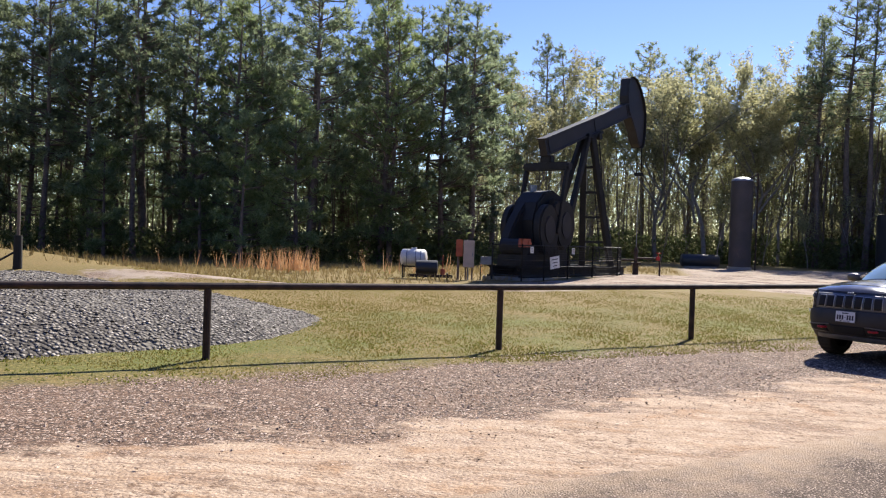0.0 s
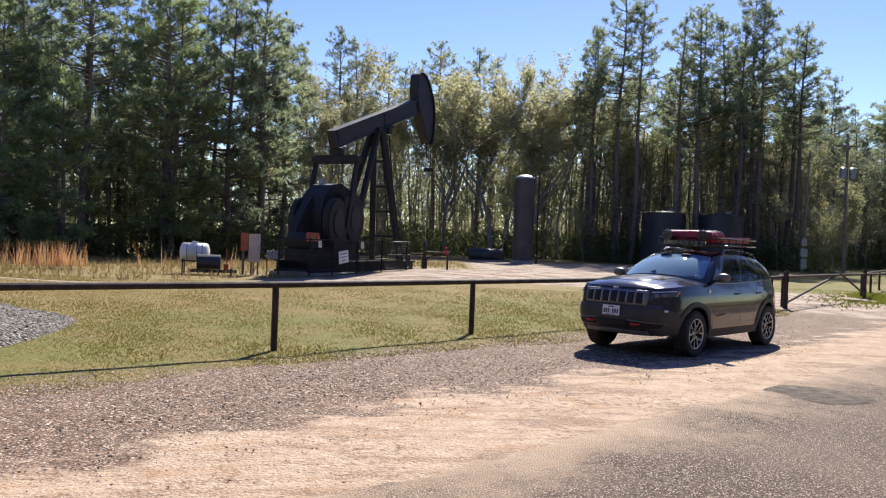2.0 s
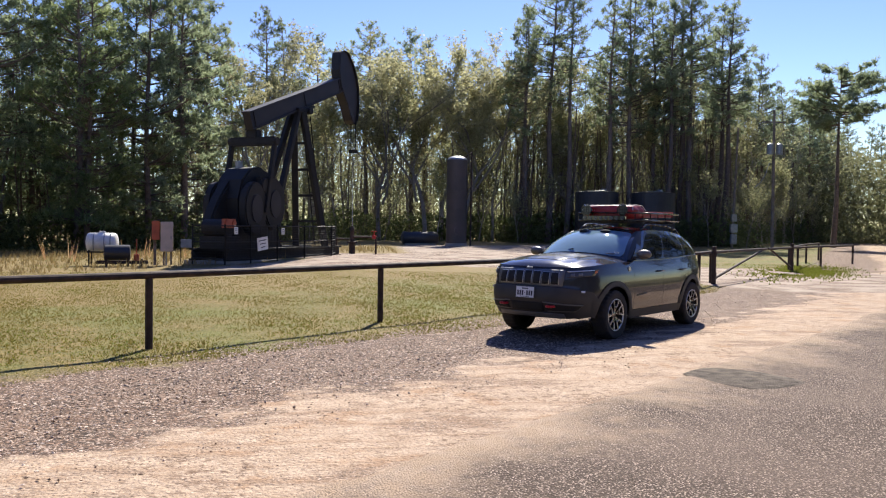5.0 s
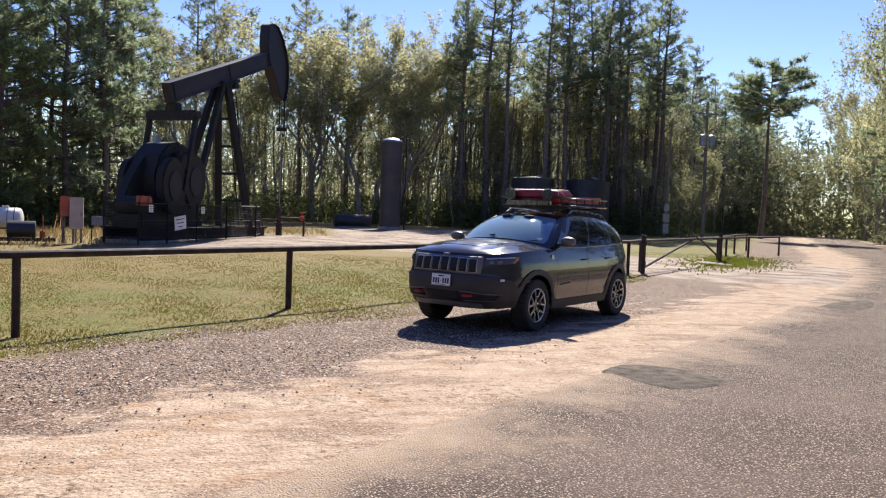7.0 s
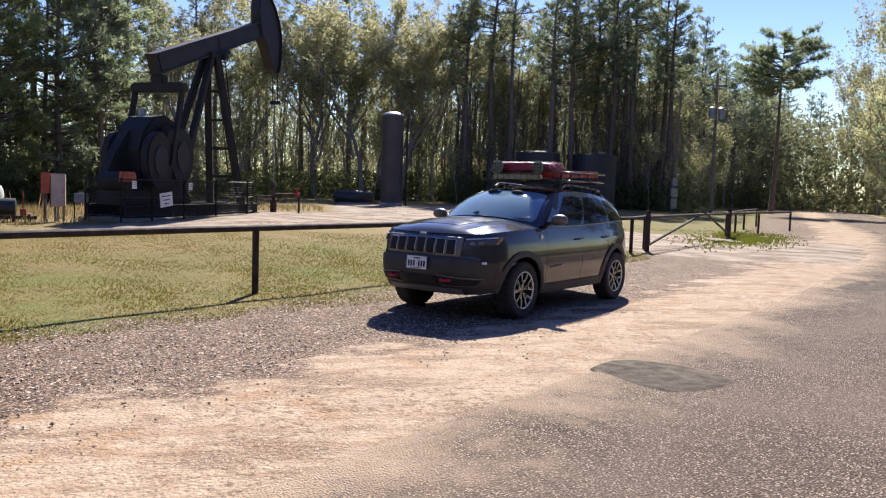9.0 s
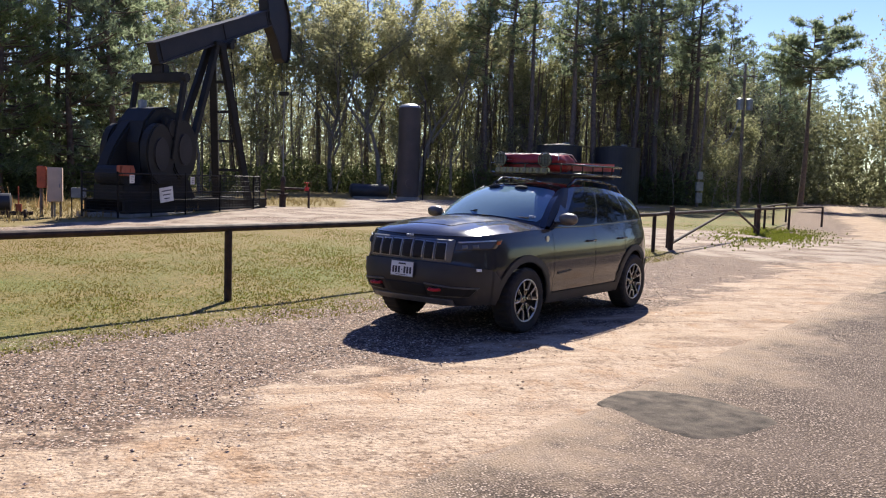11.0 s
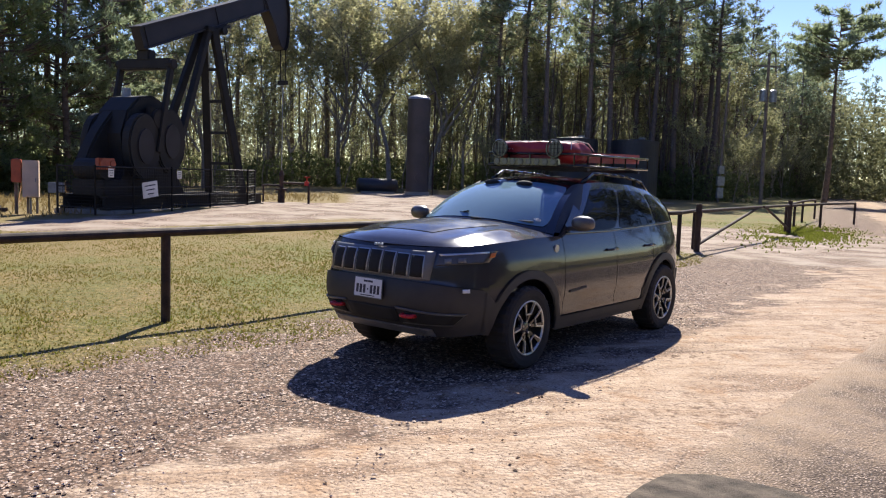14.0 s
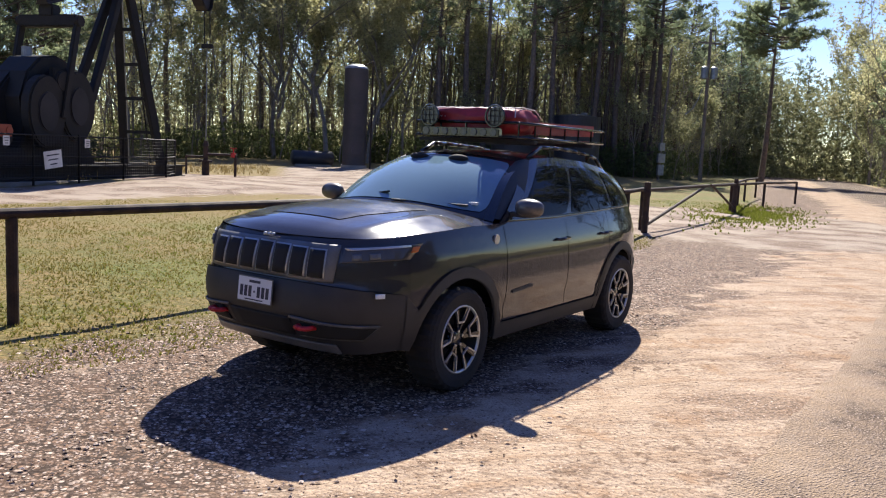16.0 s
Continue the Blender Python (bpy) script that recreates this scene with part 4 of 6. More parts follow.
def front_x(y):
    """The plan place on the nose at the side offset y."""
    return NOSE * (1 - (abs(y) / HALF) ** POW) ** (1 / POW)


def grid_faces(nu, nv):
    return [(i * nv + j, (i + 1) * nv + j, (i + 1) * nv + j + 1, i * nv + j + 1) for i in range(nu - 1) for j in range(nv - 1)]


def patch(name, f, nu, nv, material, parent, label="", thick=0.0, flip=False):
    """A smooth sheet f(u, v) over the unit square, given thickness inwards."""
    verts = [tuple(f(i / (nu - 1), j / (nv - 1))) for i in range(nu) for j in range(nv)]
    faces = grid_faces(nu, nv)
    if flip:
        faces = [q[::-1] for q in faces]
    ob = raw(name, verts, faces, material, parent, label, smooth=True)
    if thick:
        md = ob.modifiers.new("thick", "SOLIDIFY")
        md.thickness, md.offset, md.use_rim = thick, -1, False
    return ob


def stretch(xa, xb):
    """Walks the outline from xa to xb (front to back), even along its length."""
    if xa > 1.7:
        def g(u):
            if xa >= NOSE - 1e-6:
                ang = math.atan2(0, 1) * (1 - u) + math.atan2(outline_y(xb) / HALF, xb / NOSE) * u
                c, s = math.cos(ang), math.sin(ang)
                k = (c ** POW + s ** POW) ** (-1 / POW)
                return NOSE * c * k, HALF * s * k
            x = xa + (xb - xa) * u
            return x, outline_y(x)
        return g
    if xb <= -TAIL + 1e-6:
        def g(u):
            a0 = math.atan2(outline_y(xa) / HALF, -xa / TAIL)
            ang = a0 * (1 - u)
            c, s = math.cos(ang), math.sin(ang)
            k = (c ** POW + s ** POW) ** (-1 / POW)
            return -TAIL * c * k, HALF * s * k
        return g

    def g(u):
        x = xa + (xb - xa) * u
        return x, outline_y(x)
    return g


def vmul(a, b):
    return Vector((a[0] * b[0], a[1] * b[1], a[2] * b[2]))


def mirror_both(name, f, nu, nv, material, parent, label="", thick=0.0):
    patch(name, f, nu, nv, material, parent, label, thick)
    patch(name, lambda u, v: vmul((1, -1, 1), f(u, v)), nu, nv, material, parent, label, thick, True)


CAR_AT = pose(6.67, 13.663, 0.0, 0, 0, 220.4)
car = empty("car", Matrix.Identity(4), "dark grey sport utility vehicle with black cladding parked on gravel", "car")


def band(name, xa, xb, lo, hi, nu, nv, material, label="", proud=0.0, thick=0.02):
    g = stretch(xa, xb)

    def f(u, v):
        x, y = g(u)
        return body_point(x, lo(x) + (hi(x) - lo(x)) * v, proud, y)
    mirror_both(name, f, nu, nv, material, car, label, thick)


GAP = 0.004
band("front_bumper", NOSE, 1.86, clad_low, clad_top, 34, 12, M_CLAD, "black plastic front bumper", 0.014)
band("front_panel", NOSE, 1.86, lambda x: clad_top(x) + 0.002, belt, 34, 12, M_PAINT)
band("fender", 1.858, 0.80 + GAP, clad_top, belt, 34, 14, M_PAINT)
band("front_door", 0.80 - GAP, -0.2 + GAP, clad_top, belt, 16, 16, M_PAINT)
band("rear_door", -0.2 - GAP, -1.06 + GAP, clad_top, belt, 20, 16, M_PAINT)
band("rear_quarter", -1.06 - GAP, -1.95, clad_top, belt, 26, 14, M_PAINT)
band("tailgate", -1.952, -TAIL, lambda x: clad_top(x) + 0.002, belt, 24, 10, M_PAINT)
band("wheel_arch_flare", 1.90, 0.82, clad_low, clad_top, 44, 6, M_CLAD, "black plastic wheel arch flare", 0.02, 0.03)
band("wheel_arch_flare", -0.82, -1.93, clad_low, clad_top, 44, 6, M_CLAD, "black plastic wheel arch flare", 0.02, 0.03)
band("sill", 0.818, -0.818, clad_low, clad_top, 12, 5, M_CLAD, "black plastic sill cladding", 0.016, 0.03)
band("rear_bumper", -1.932, -TAIL, clad_low, clad_top, 20, 8, M_CLAD, "black plastic rear bumper", 0.014)

# hood, cowl, roof and glass


def hood_point(u, v):
    s = v * 2 - 1
    xe = 0.90 + (2.14 - 0.90) * u
    e = body_point(xe, belt(xe), 0.004)
    xc = 1.10 + (2.262 - 1.10) * u
    zc = interp(u, (0, 1.245), (0.3, 1.235), (0.6, 1.205), (0.85, 1.15), (0.95, 1.11), (1, 1.065))
    k = 1 - abs(s) ** 2.6
    z = e.z + (zc - e.z) * (1 - abs(s) ** 2.2)
    z += 0.012 * math.exp(-((abs(s) - 0.72) / 0.07) ** 2) * math.sin(math.pi * min(1, u * 1.05)) - 0.006 * math.exp(-((abs(s) - 0.5) / 0.12) ** 2) * math.sin(math.pi * u)
    return Vector((e.x + (xc - e.x) * k, s * e.y, z))


patch("hood", hood_point, 30, 41, M_PAINT, car, thick=0.02)


def decal(u, v):
    s = 0.5 + (v - 0.5) * (0.56 - 0.16 * u)
    p = hood_point(0.14 + 0.62 * u, s)
    return p + Vector((0.001, 0, 0.004))


patch("hood_decal", decal, 22, 21, surface("matt_black_decal", (0.014, 0.015, 0.022), (0.022, 0.022, 0.03), 0.14, 0, 5, 0, 60, spec=0.35), car, "matt black hood decal")

SCR_B = ((1.12, 0.0, 1.232), (0.84, 0.80, 1.135))
SCR_T = ((0.30, 0.0, 1.615), (0.12, 0.60, 1.565))


def screen_point(u, v):
    """u up the glass, v across."""
    s = v * 2 - 1
    k = abs(s) ** 2.2
    b = Vector(SCR_B[0]).lerp(Vector(SCR_B[1]), k)
    t = Vector(SCR_T[0]).lerp(Vector(SCR_T[1]), k)
    p = b.lerp(t, u)
    p.y = s * (0.80 + (0.60 - 0.80) * u)
    bulge = 0.05 * math.sin(math.pi * u)
    return p + Vector((0.5 * bulge, 0, bulge))


ROOF_Z = ((-1.86, 1.50), (-1.5, 1.585), (-1.0, 1.635), (-0.4, 1.66), (0.0, 1.655), (0.3, 1.62))
EDGE_Z = ((-1.86, 1.44), (-1.5, 1.53), (-1.0, 1.59), (-0.4, 1.615), (-0.1, 1.605), (0.12, 1.565))


def roof_point(u, v):
    s = v * 2 - 1
    k = abs(s) ** 2.2
    xe = 0.12 + (-1.86 - 0.12) * u
    xc = 0.30 + (-1.86 - 0.30) * u
    x = xc + (xe - xc) * k
    ze, zc = interp(xe, *EDGE_Z), interp(xc, *ROOF_Z)
    wy = interp(u, (0, 0.60), (0.5, 0.615), (1, 0.57))
    return Vector((x, s * wy, zc + (ze - zc) * k))


def side_point(u, v):
    """Side of the cabin: u from front to back, v from belt to roof edge."""
    xb = 0.84 + (-2.10 - 0.84) * u
    b = body_point(xb, belt(xb), 0.0)
    t = roof_point(u, 1.0)
    p = b.lerp(t, v)
    p.y += 0.035 * math.sin(math.pi * v)
    return p


def rear_point(u, v):
    s = v * 2 - 1
    k = abs(s) ** 2.5
    b = Vector((-2.2 + 0.12 * k, s * 0.67, 1.10))
    t = Vector((-1.86, s * 0.57, 1.50 - 0.06 * k))
    p = b.lerp(t, u)
    return p + Vector((-0.06 * math.sin(math.pi * u), 0, 0.03 * math.sin(math.pi * u)))


def lift(f, h):
    """The sheet f moved out along its normal."""
    def g(u, v):
        e = 0.004
        p = f(u, v)
        n = (f(min(1, u + e), v) - f(max(0, u - e), v)).cross(f(u, min(1, v + e)) - f(u, max(0, v - e)))
        if n.length < 1e-12:
            return p
        n.normalize()
        c = p - Vector((-0.6, 0, 1.0))
        return p + n * (h if n.dot(c) > 0 else -h)
    return g


def window(f, u0, u1, v0, v1, lean0=0.0, lean1=0.0, power=2.4):
    """A rounded pane within the sheet f."""
    def g(a, b):
        p, q = a * 2 - 1, b * 2 - 1
        # squircle rounding of the corners
        p2, q2 = p * math.sqrt(1 - 0.10 * q ** 8), q * math.sqrt(1 - 0.10 * p ** 8)
        a2, b2 = (p2 + 1) / 2, (q2 + 1) / 2
        uu = u0 + (u1 - u0) * a2
        uu += lean0 * (1 - a2) * b2 + lean1 * a2 * b2
        return lift(f, 0.005)(uu, v0 + (v1 - v0) * b2)
    return g


patch("roof", roof_point, 26, 25, M_GLOSSBLACK, car, "gloss black roof", 0.02, True)
patch("windscreen_surround", screen_point, 14, 25, M_GLOSSBLACK, car, thick=0.015, flip=True)
patch("windscreen", window(screen_point, 0.045, 0.93, 0.035, 0.965), 16, 25, M_SCREEN_SKY, car, "windscreen with blue sky reflection painted into its colour", flip=True)


def pillar_point(u, v):
    """The windscreen pillar, bowed outwards between the cabin side and the glass."""
    p = side_point(0.062, v).lerp(screen_point(v, 0.962), u)
    return p + Vector((0.25, 0.7, 0.65)) * 0.02 * math.sin(math.pi * u)


# Pillar is body paint; its dark tree reflection is put in as black plastic colour.
mirror_both("windscreen_pillar", pillar_point, 8, 16, M_CLAD, car)
mirror_both("cabin_side", side_point, 30, 10, M_PAINT, car, "", 0.015)
for nm, u0, u1, l0, l1 in (("front_side_window", 0.075, 0.365, 0.05, 0.0), ("rear_side_window", 0.39, 0.685, 0.0, -0.01), ("quarter_window", 0.71, 0.90, 0.0, -0.07)):
    mirror_both(nm, window(side_point, u0, u1, 0.07, 0.86, l0, l1), 14, 8, M_GLASS, car, "dark tinted side window")
patch("rear_glass", window(rear_point, 0.08, 0.9, 0.06, 0.94), 8, 14, M_GLASS, car)
patch("rear_panel", rear_point, 10, 16, M_PAINT, car, thick=0.015)

# belt moulding and black lower window line
mirror_both("belt_moulding", lambda u, v: lift(side_point, 0.006 + 0.004 * math.sin(math.pi * v))(0.03 + 0.9 * u, 0.02 + 0.05 * v), 24, 4, M_GLOSSBLACK, car)

# underbody and wheel wells
bm = bmesh.new()
box(bm, 0, 0, 0.62, 3.9, 1.28, 0.6)
box(bm, 0, 0, 0.42, 1.75, 1.7, 0.2)
box(bm, 1.95, 0, 0.62, 0.42, 1.2, 0.5)
box(bm, -0.6, 0, 1.05, 2.6, 1.5, 0.12)
part("underbody", bm, M_DARK, car, bevel=0.02)


# wheels
def wheel():
    root = empty("wheel", Matrix.Identity(4), "", "")
    for k in ("label", "category"):
        if k in root:
            del root[k]
    prof = [(-0.112, 0.235), (-0.12, 0.28), (-0.122, 0.325), (-0.108, 0.352), (-0.085, 0.363), (0.085, 0.363), (0.108, 0.352), (0.122, 0.325), (0.12, 0.28), (0.108, 0.235)]
    verts, faces, seg = [], [], 60
    for i in range(seg):
        a = 6.28318 * i / seg
        for k, (y, rad) in enumerate(prof):
            groove = 0.010 if (k in (3, 4, 5, 6) and i % 2) else 0.0
            verts.append(((rad - groove) * math.cos(a), y, (rad - groove) * math.sin(a)))
    for i in range(seg):
        for k in range(len(prof) - 1):
            a, b = i * len(prof) + k, ((i + 1) % seg) * len(prof) + k
            faces.append((a, a + 1, b + 1, b))
    tyre = raw("tyre", verts, faces, M_RUBBER, root, "dusty black all-terrain tyre", smooth=False)
    rim = new("rim")
    rim.parent = root
    rim["label"] = "dark alloy rim with machined silver spokes"
    # barrel, disc, hub and lip, turned about the axle
    def lathe(name, pts, mat, seg=48):
        v, f = [], []
        for i in range(seg):
            a = 6.28318 * i / seg
            v += [(rad * math.cos(a), y, rad * math.sin(a)) for y, rad in pts]
        k = len(pts)
        for i in range(seg):
            for j in range(k - 1):
                a, b = i * k + j, ((i + 1) % seg) * k + j
                f.append((a, a + 1, b + 1, b))
        return raw(name, v, f, mat, rim, smooth=True)
    lathe("barrel", [(0.108, 0.238), (0.09, 0.225), (-0.02, 0.205), (-0.03, 0.0)], M_DARK)
    lathe("lip", [(0.105, 0.238), (0.114, 0.236), (0.113, 0.226), (0.1, 0.22)], M_SILVER)
    lathe("hub", [(0.03, 0.085), (0.07, 0.075), (0.082, 0.04), (0.084, 0.0)], M_GLOSSBLACK)
    for i in range(5):
        a = 6.28318 * i / 5 + 0.31
        for sgn in (-1, 1):
            bm = bmesh.new()
            c, s = math.cos(a + sgn * 0.16), math.sin(a + sgn * 0.16)
            c2, s2 = math.cos(a + sgn * 0.27), math.sin(a + sgn * 0.27)
            bar(bm, (0.06 * c, 0.075, 0.06 * s), (0.225 * c2, 0.1, 0.225 * s2), 0.03, 0.03, up=(0, 1, 0))
            part("spoke", bm, M_GLOSSBLACK, rim, bevel=0.004)
            bm = bmesh.new()
            bar(bm, (0.125 * math.cos(a + sgn * 0.3), 0.103, 0.125 * math.sin(a + sgn * 0.3)), (0.226 * math.cos(a + sgn * 0.36), 0.114, 0.226 * math.sin(a + sgn * 0.36)), 0.013, 0.014, up=(0, 1, 0))
            part("spoke_edge", bm, M_SILVER, rim, bevel=0.003)
        bm = bmesh.new()
        bar(bm, (0.125 * math.cos(a - 0.34), 0.103, 0.125 * math.sin(a - 0.34)), (0.125 * math.cos(a + 0.34), 0.103, 0.125 * math.sin(a + 0.34)), 0.012, 0.014, up=(0, 1, 0))
        part("spoke_edge", bm, M_SILVER, rim, bevel=0.003)
        bm = bmesh.new()
        rod(bm, (0.052 * math.cos(a), 0.07, 0.052 * math.sin(a)), (0.052 * math.cos(a), 0.09, 0.052 * math.sin(a)), 0.011, seg=6)
        part("lug_nut", bm, M_SILVER, rim)
    return root


w0 = wheel()
for k, (x, y, turn) in enumerate(((1.36, 0.80, 0), (-1.36, 0.80, 0), (1.36, -0.80, 180), (-1.36, -0.80, 180))):
    m = pose(x, y, 0.362, 0, 23 * k, turn)
    if k == 0:
        w = w0
        w.matrix_basis = m
    else:
        w = copy_thing(w0, m)
    w.parent = car


# front details
def on_front(y, z, out=0.0):
    x = front_x(y)
    p = body_point(x, z, out, abs(y))
    return Vector((p.x, p.y if y >= 0 else -p.y, p.z))


def front_patch(name, pts, mat, parent, out=0.006, label="", n=10):
    """A sheet on the nose between four corners (y, z): lower left, lower right, upper right, upper left."""
    (a, b, c, d) = [Vector((p[0], p[1])) for p in pts]

    def f(u, v):
        q = a.lerp(b, u).lerp(d.lerp(c, u), v)
        return on_front(q.x, q.y, out)
    ob = patch(name, f, n, n, mat, parent, label)
    md = ob.modifiers.new("thick", "SOLIDIFY")
    md.thickness, md.offset = 0.012, 0
    return ob


grille = front_patch("grille_panel", ((-0.56, 0.80), (0.56, 0.80), (0.60, 1.03), (-0.60, 1.03)), M_GREYTRIM, car, 0.004, "grey grille surround", 14)
for k in range(7):
    y = (k - 3) * 0.148
    top = 1.015 - 0.004 * abs(k - 3)
    fr = front_patch("grille_frame", ((y - 0.062, 0.82), (y + 0.062, 0.82), (y + 0.065, top), (y - 0.065, top)), M_SILVER, car, 0.012, "silver-edged grille slot", 5)
    front_patch("grille_mesh", ((y - 0.054, 0.828), (y + 0.054, 0.828), (y + 0.057, top - 0.008), (y - 0.057, top - 0.008)), M_DARK, fr, 0.018, "", 5)
for sgn in (-1, 1):
    hl = front_patch("headlight", ((sgn * 0.60, 0.925), (sgn * 0.835, 0.945), (sgn * 0.862, 1.04), (sgn * 0.62, 1.02)), M_LENS, car, 0.010, "slim dark headlight with amber corner", 14)
    front_patch("amber_reflector", ((sgn * 0.838, 0.985), (sgn * 0.85, 0.988), (sgn * 0.856, 1.025), (sgn * 0.844, 1.022)), M_AMBER, hl, 0.016, "", 6)
    front_patch("lamp_chrome", ((sgn * 0.64, 1.002), (sgn * 0.84, 1.022), (sgn * 0.84, 1.034), (sgn * 0.62, 1.014)), M_SILVER, hl, 0.016, "", 8)
    front_patch("projector", ((sgn * 0.66, 0.945), (sgn * 0.70, 0.948), (sgn * 0.70, 0.985), (sgn * 0.66, 0.982)), M_GREYTRIM, hl, 0.016, "", 4)
    front_patch("projector", ((sgn * 0.73, 0.952), (sgn * 0.765, 0.955), (sgn * 0.765, 0.99), (sgn * 0.73, 0.988)), M_GREYTRIM, hl, 0.016, "", 4)
    front_patch("fog_light", ((sgn * 0.745, 0.715), (sgn * 0.772, 0.715), (sgn * 0.772, 0.745), (sgn * 0.745, 0.745)), M_CLEAR, car, 0.03, "small bright fog light", 5)
    front_patch("lower_intake", ((sgn * 0.33, 0.45), (sgn * 0.72, 0.455), (sgn * 0.76, 0.53), (sgn * 0.36, 0.555)), M_DARK, car, 0.020, "", 8)
    front_patch("intake_trim", ((sgn * 0.28, 0.563), (sgn * 0.76, 0.528), (sgn * 0.77, 0.541), (sgn * 0.28, 0.577)), M_GREYTRIM, car, 0.027, "", 8)
    front_patch("intake_trim", ((sgn * 0.30, 0.437), (sgn * 0.72, 0.442), (sgn * 0.77, 0.535), (sgn * 0.755, 0.535)), M_GREYTRIM, car, 0.012, "", 8)
    c = on_front(sgn * 0.40, 0.515, 0.03)
    bm = bmesh.new()
    pipe(bm, [c + Vector((-0.03, -0.055, 0.0)), c + Vector((0.045, -0.045, 0)), c + Vector((0.06, 0, 0)), c + Vector((0.045, 0.045, 0)), c + Vector((-0.03, 0.055, 0))], 0.017)
    part("tow_hook", bm, M_REDHOOK, car, "bright red tow hook", smooth=True)
front_patch("skid_plate", ((-0.62, 0.345), (0.62, 0.345), (0.58, 0.405), (-0.58, 0.405)), M_GREYTRIM, car, 0.024, "grey skid plate", 12)
front_patch("bumper_intake", ((-0.27, 0.44), (0.27, 0.44), (0.27, 0.56), (-0.27, 0.56)), M_DARK, car, 0.020, "", 8)
for k in (-1, 0, 1):
    front_patch("hood_badge", ((k * 0.035 - 0.011, 1.045), (k * 0.035 + 0.011, 1.045), (k * 0.035 + 0.011, 1.062), (k * 0.035 - 0.011, 1.062)), M_SILVER, car, 0.034, "small silver badge shape", 3)

# number plate with plain bars
px = on_front(0, 0.64, 0.0).x + 0.03
lp = empty("number_plate", Matrix.Identity(4), "", "")
for k in ("label", "category"):
    if k in lp:
        del lp[k]
lp.parent = car
lp.matrix_basis = pose(px + 0.006, 0.0, 0.70, 0, -5, 0)
bm = bmesh.new()
box(bm, 0, 0, 0, 0.004, 0.315, 0.165)
part("plate_frame", bm, M_GREYTRIM, lp, bevel=0.001)
bm = bmesh.new()
box(bm, 0.004, 0, 0, 0.003, 0.302, 0.152)
part("plate_face", bm, M_PLATE, lp, "white number plate", bevel=0.001)
for k in range(7):
    bm = bmesh.new()
    w = 0.026 if k != 3 else 0.012
    box(bm, 0.0065, (k - 3) * 0.039, -0.012, 0.002, w, 0.07 if k != 3 else 0.012)
    part("plate_bar", bm, M_INK, lp)
for y, z, w in ((0.0, 0.052, 0.1), (0.0, -0.064, 0.16)):
    bm = bmesh.new()
    box(bm, 0.0065, y, z, 0.002, w, 0.016 if z > 0 else 0.007)
    part("plate_bar", bm, M_INK, lp)

# mirrors, handles, wipers, seals
for sgn in (-1, 1):
    bm = bmesh.new()
    bmesh.ops.create_uvsphere(bm, u_segments=20, v_segments=12, radius=1)
    for v in bm.verts:
        sx = 0.075 if v.co.x > 0 else 0.05
        v.co = Vector((v.co.x * sx, v.co.y * 0.118, (abs(v.co.z) ** 0.75 * (1 if v.co.z > 0 else -1)) * 0.07))
    mo = part("mirror", bm, M_MIRROR, car, "dusty door mirror with light upper cap", smooth=True)
    mo.matrix_basis = pose(0.62, sgn * 0.975, 1.24)
    bm = bmesh.new()
    bar(bm, (0.02, -sgn * 0.15, -0.05), (0, 0.0, -0.055), 0.07, 0.035)
    part("mirror_arm", bm, M_CLAD, mo, bevel=0.01)
    for x in (-0.02, -0.88):
        q = body_point(x - 0.07, 0.965, 0.018)
        bm = bmesh.new()
        pipe(bm, [Vector((0.10, -sgn * 0.02, 0)), Vector((0.085, sgn * 0.012, 0)), Vector((-0.085, sgn * 0.012, 0.003)), Vector((-0.10, -sgn * 0.02, 0.003))], 0.012)
        h = part("door_handle", bm, M_PAINT, car, smooth=True)
        h.matrix_basis = Matrix.Translation((q.x, sgn * q.y, q.z))
    bm = bmesh.new()
    rod(bm, (0, 0, 0), (0, sgn * 0.012, 0), 0.035, seg=20)
    bd = part("fender_badge", bm, M_SILVER, car, "small round silver badge")
    q = body_point(0.93, 1.02, 0.0)
    bd.matrix_basis = Matrix.Translation((q.x, sgn * (q.y - 0.002), q.z))
    bm = bmesh.new()
    q0, q1 = body_point(0.72, 0.62, 0.006), body_point(0.42, 0.64, 0.006)
    bar(bm, (q0.x, sgn * q0.y, q0.z), (q1.x, sgn * q1.y, q1.z), 0.006, 0.022)
    part("door_lettering_bar", bm, M_CLAD, car)
for a, b in (((0.1, 0.05), (0.08, 0.52)), ((0.08, 0.52), (0.06, 0.92))):
    bm = bmesh.new()
    p0, p1 = lift(screen_point, 0.015)(a[0] - 0.06, a[1] + 0.02), lift(screen_point, 0.02)(b[0] + 0.03, b[1] - 0.03)
    bar(bm, p0, p1, 0.02, 0.012)
    part("wiper", bm, M_CLAD, car)
for v in (0.36, 0.66):
    bm = bmesh.new()
    c = lift(screen_point, 0.012)(0.82, v)
    bmesh.ops.create_uvsphere(bm, u_segments=16, v_segments=8, radius=1, matrix=Matrix.Translation(c) @ Matrix.Diagonal((0.05, 0.09, 0.03, 1)))
    part("windscreen_sensor", bm, M_DARK, car, smooth=True)
bm = bmesh.new()
c = lift(screen_point, 0.006)(0.14, 0.9)
box(bm, c.x, c.y, c.z, 0.02, 0.09, 0.02)
part("windscreen_sticker", bm, M_PLATE, car)

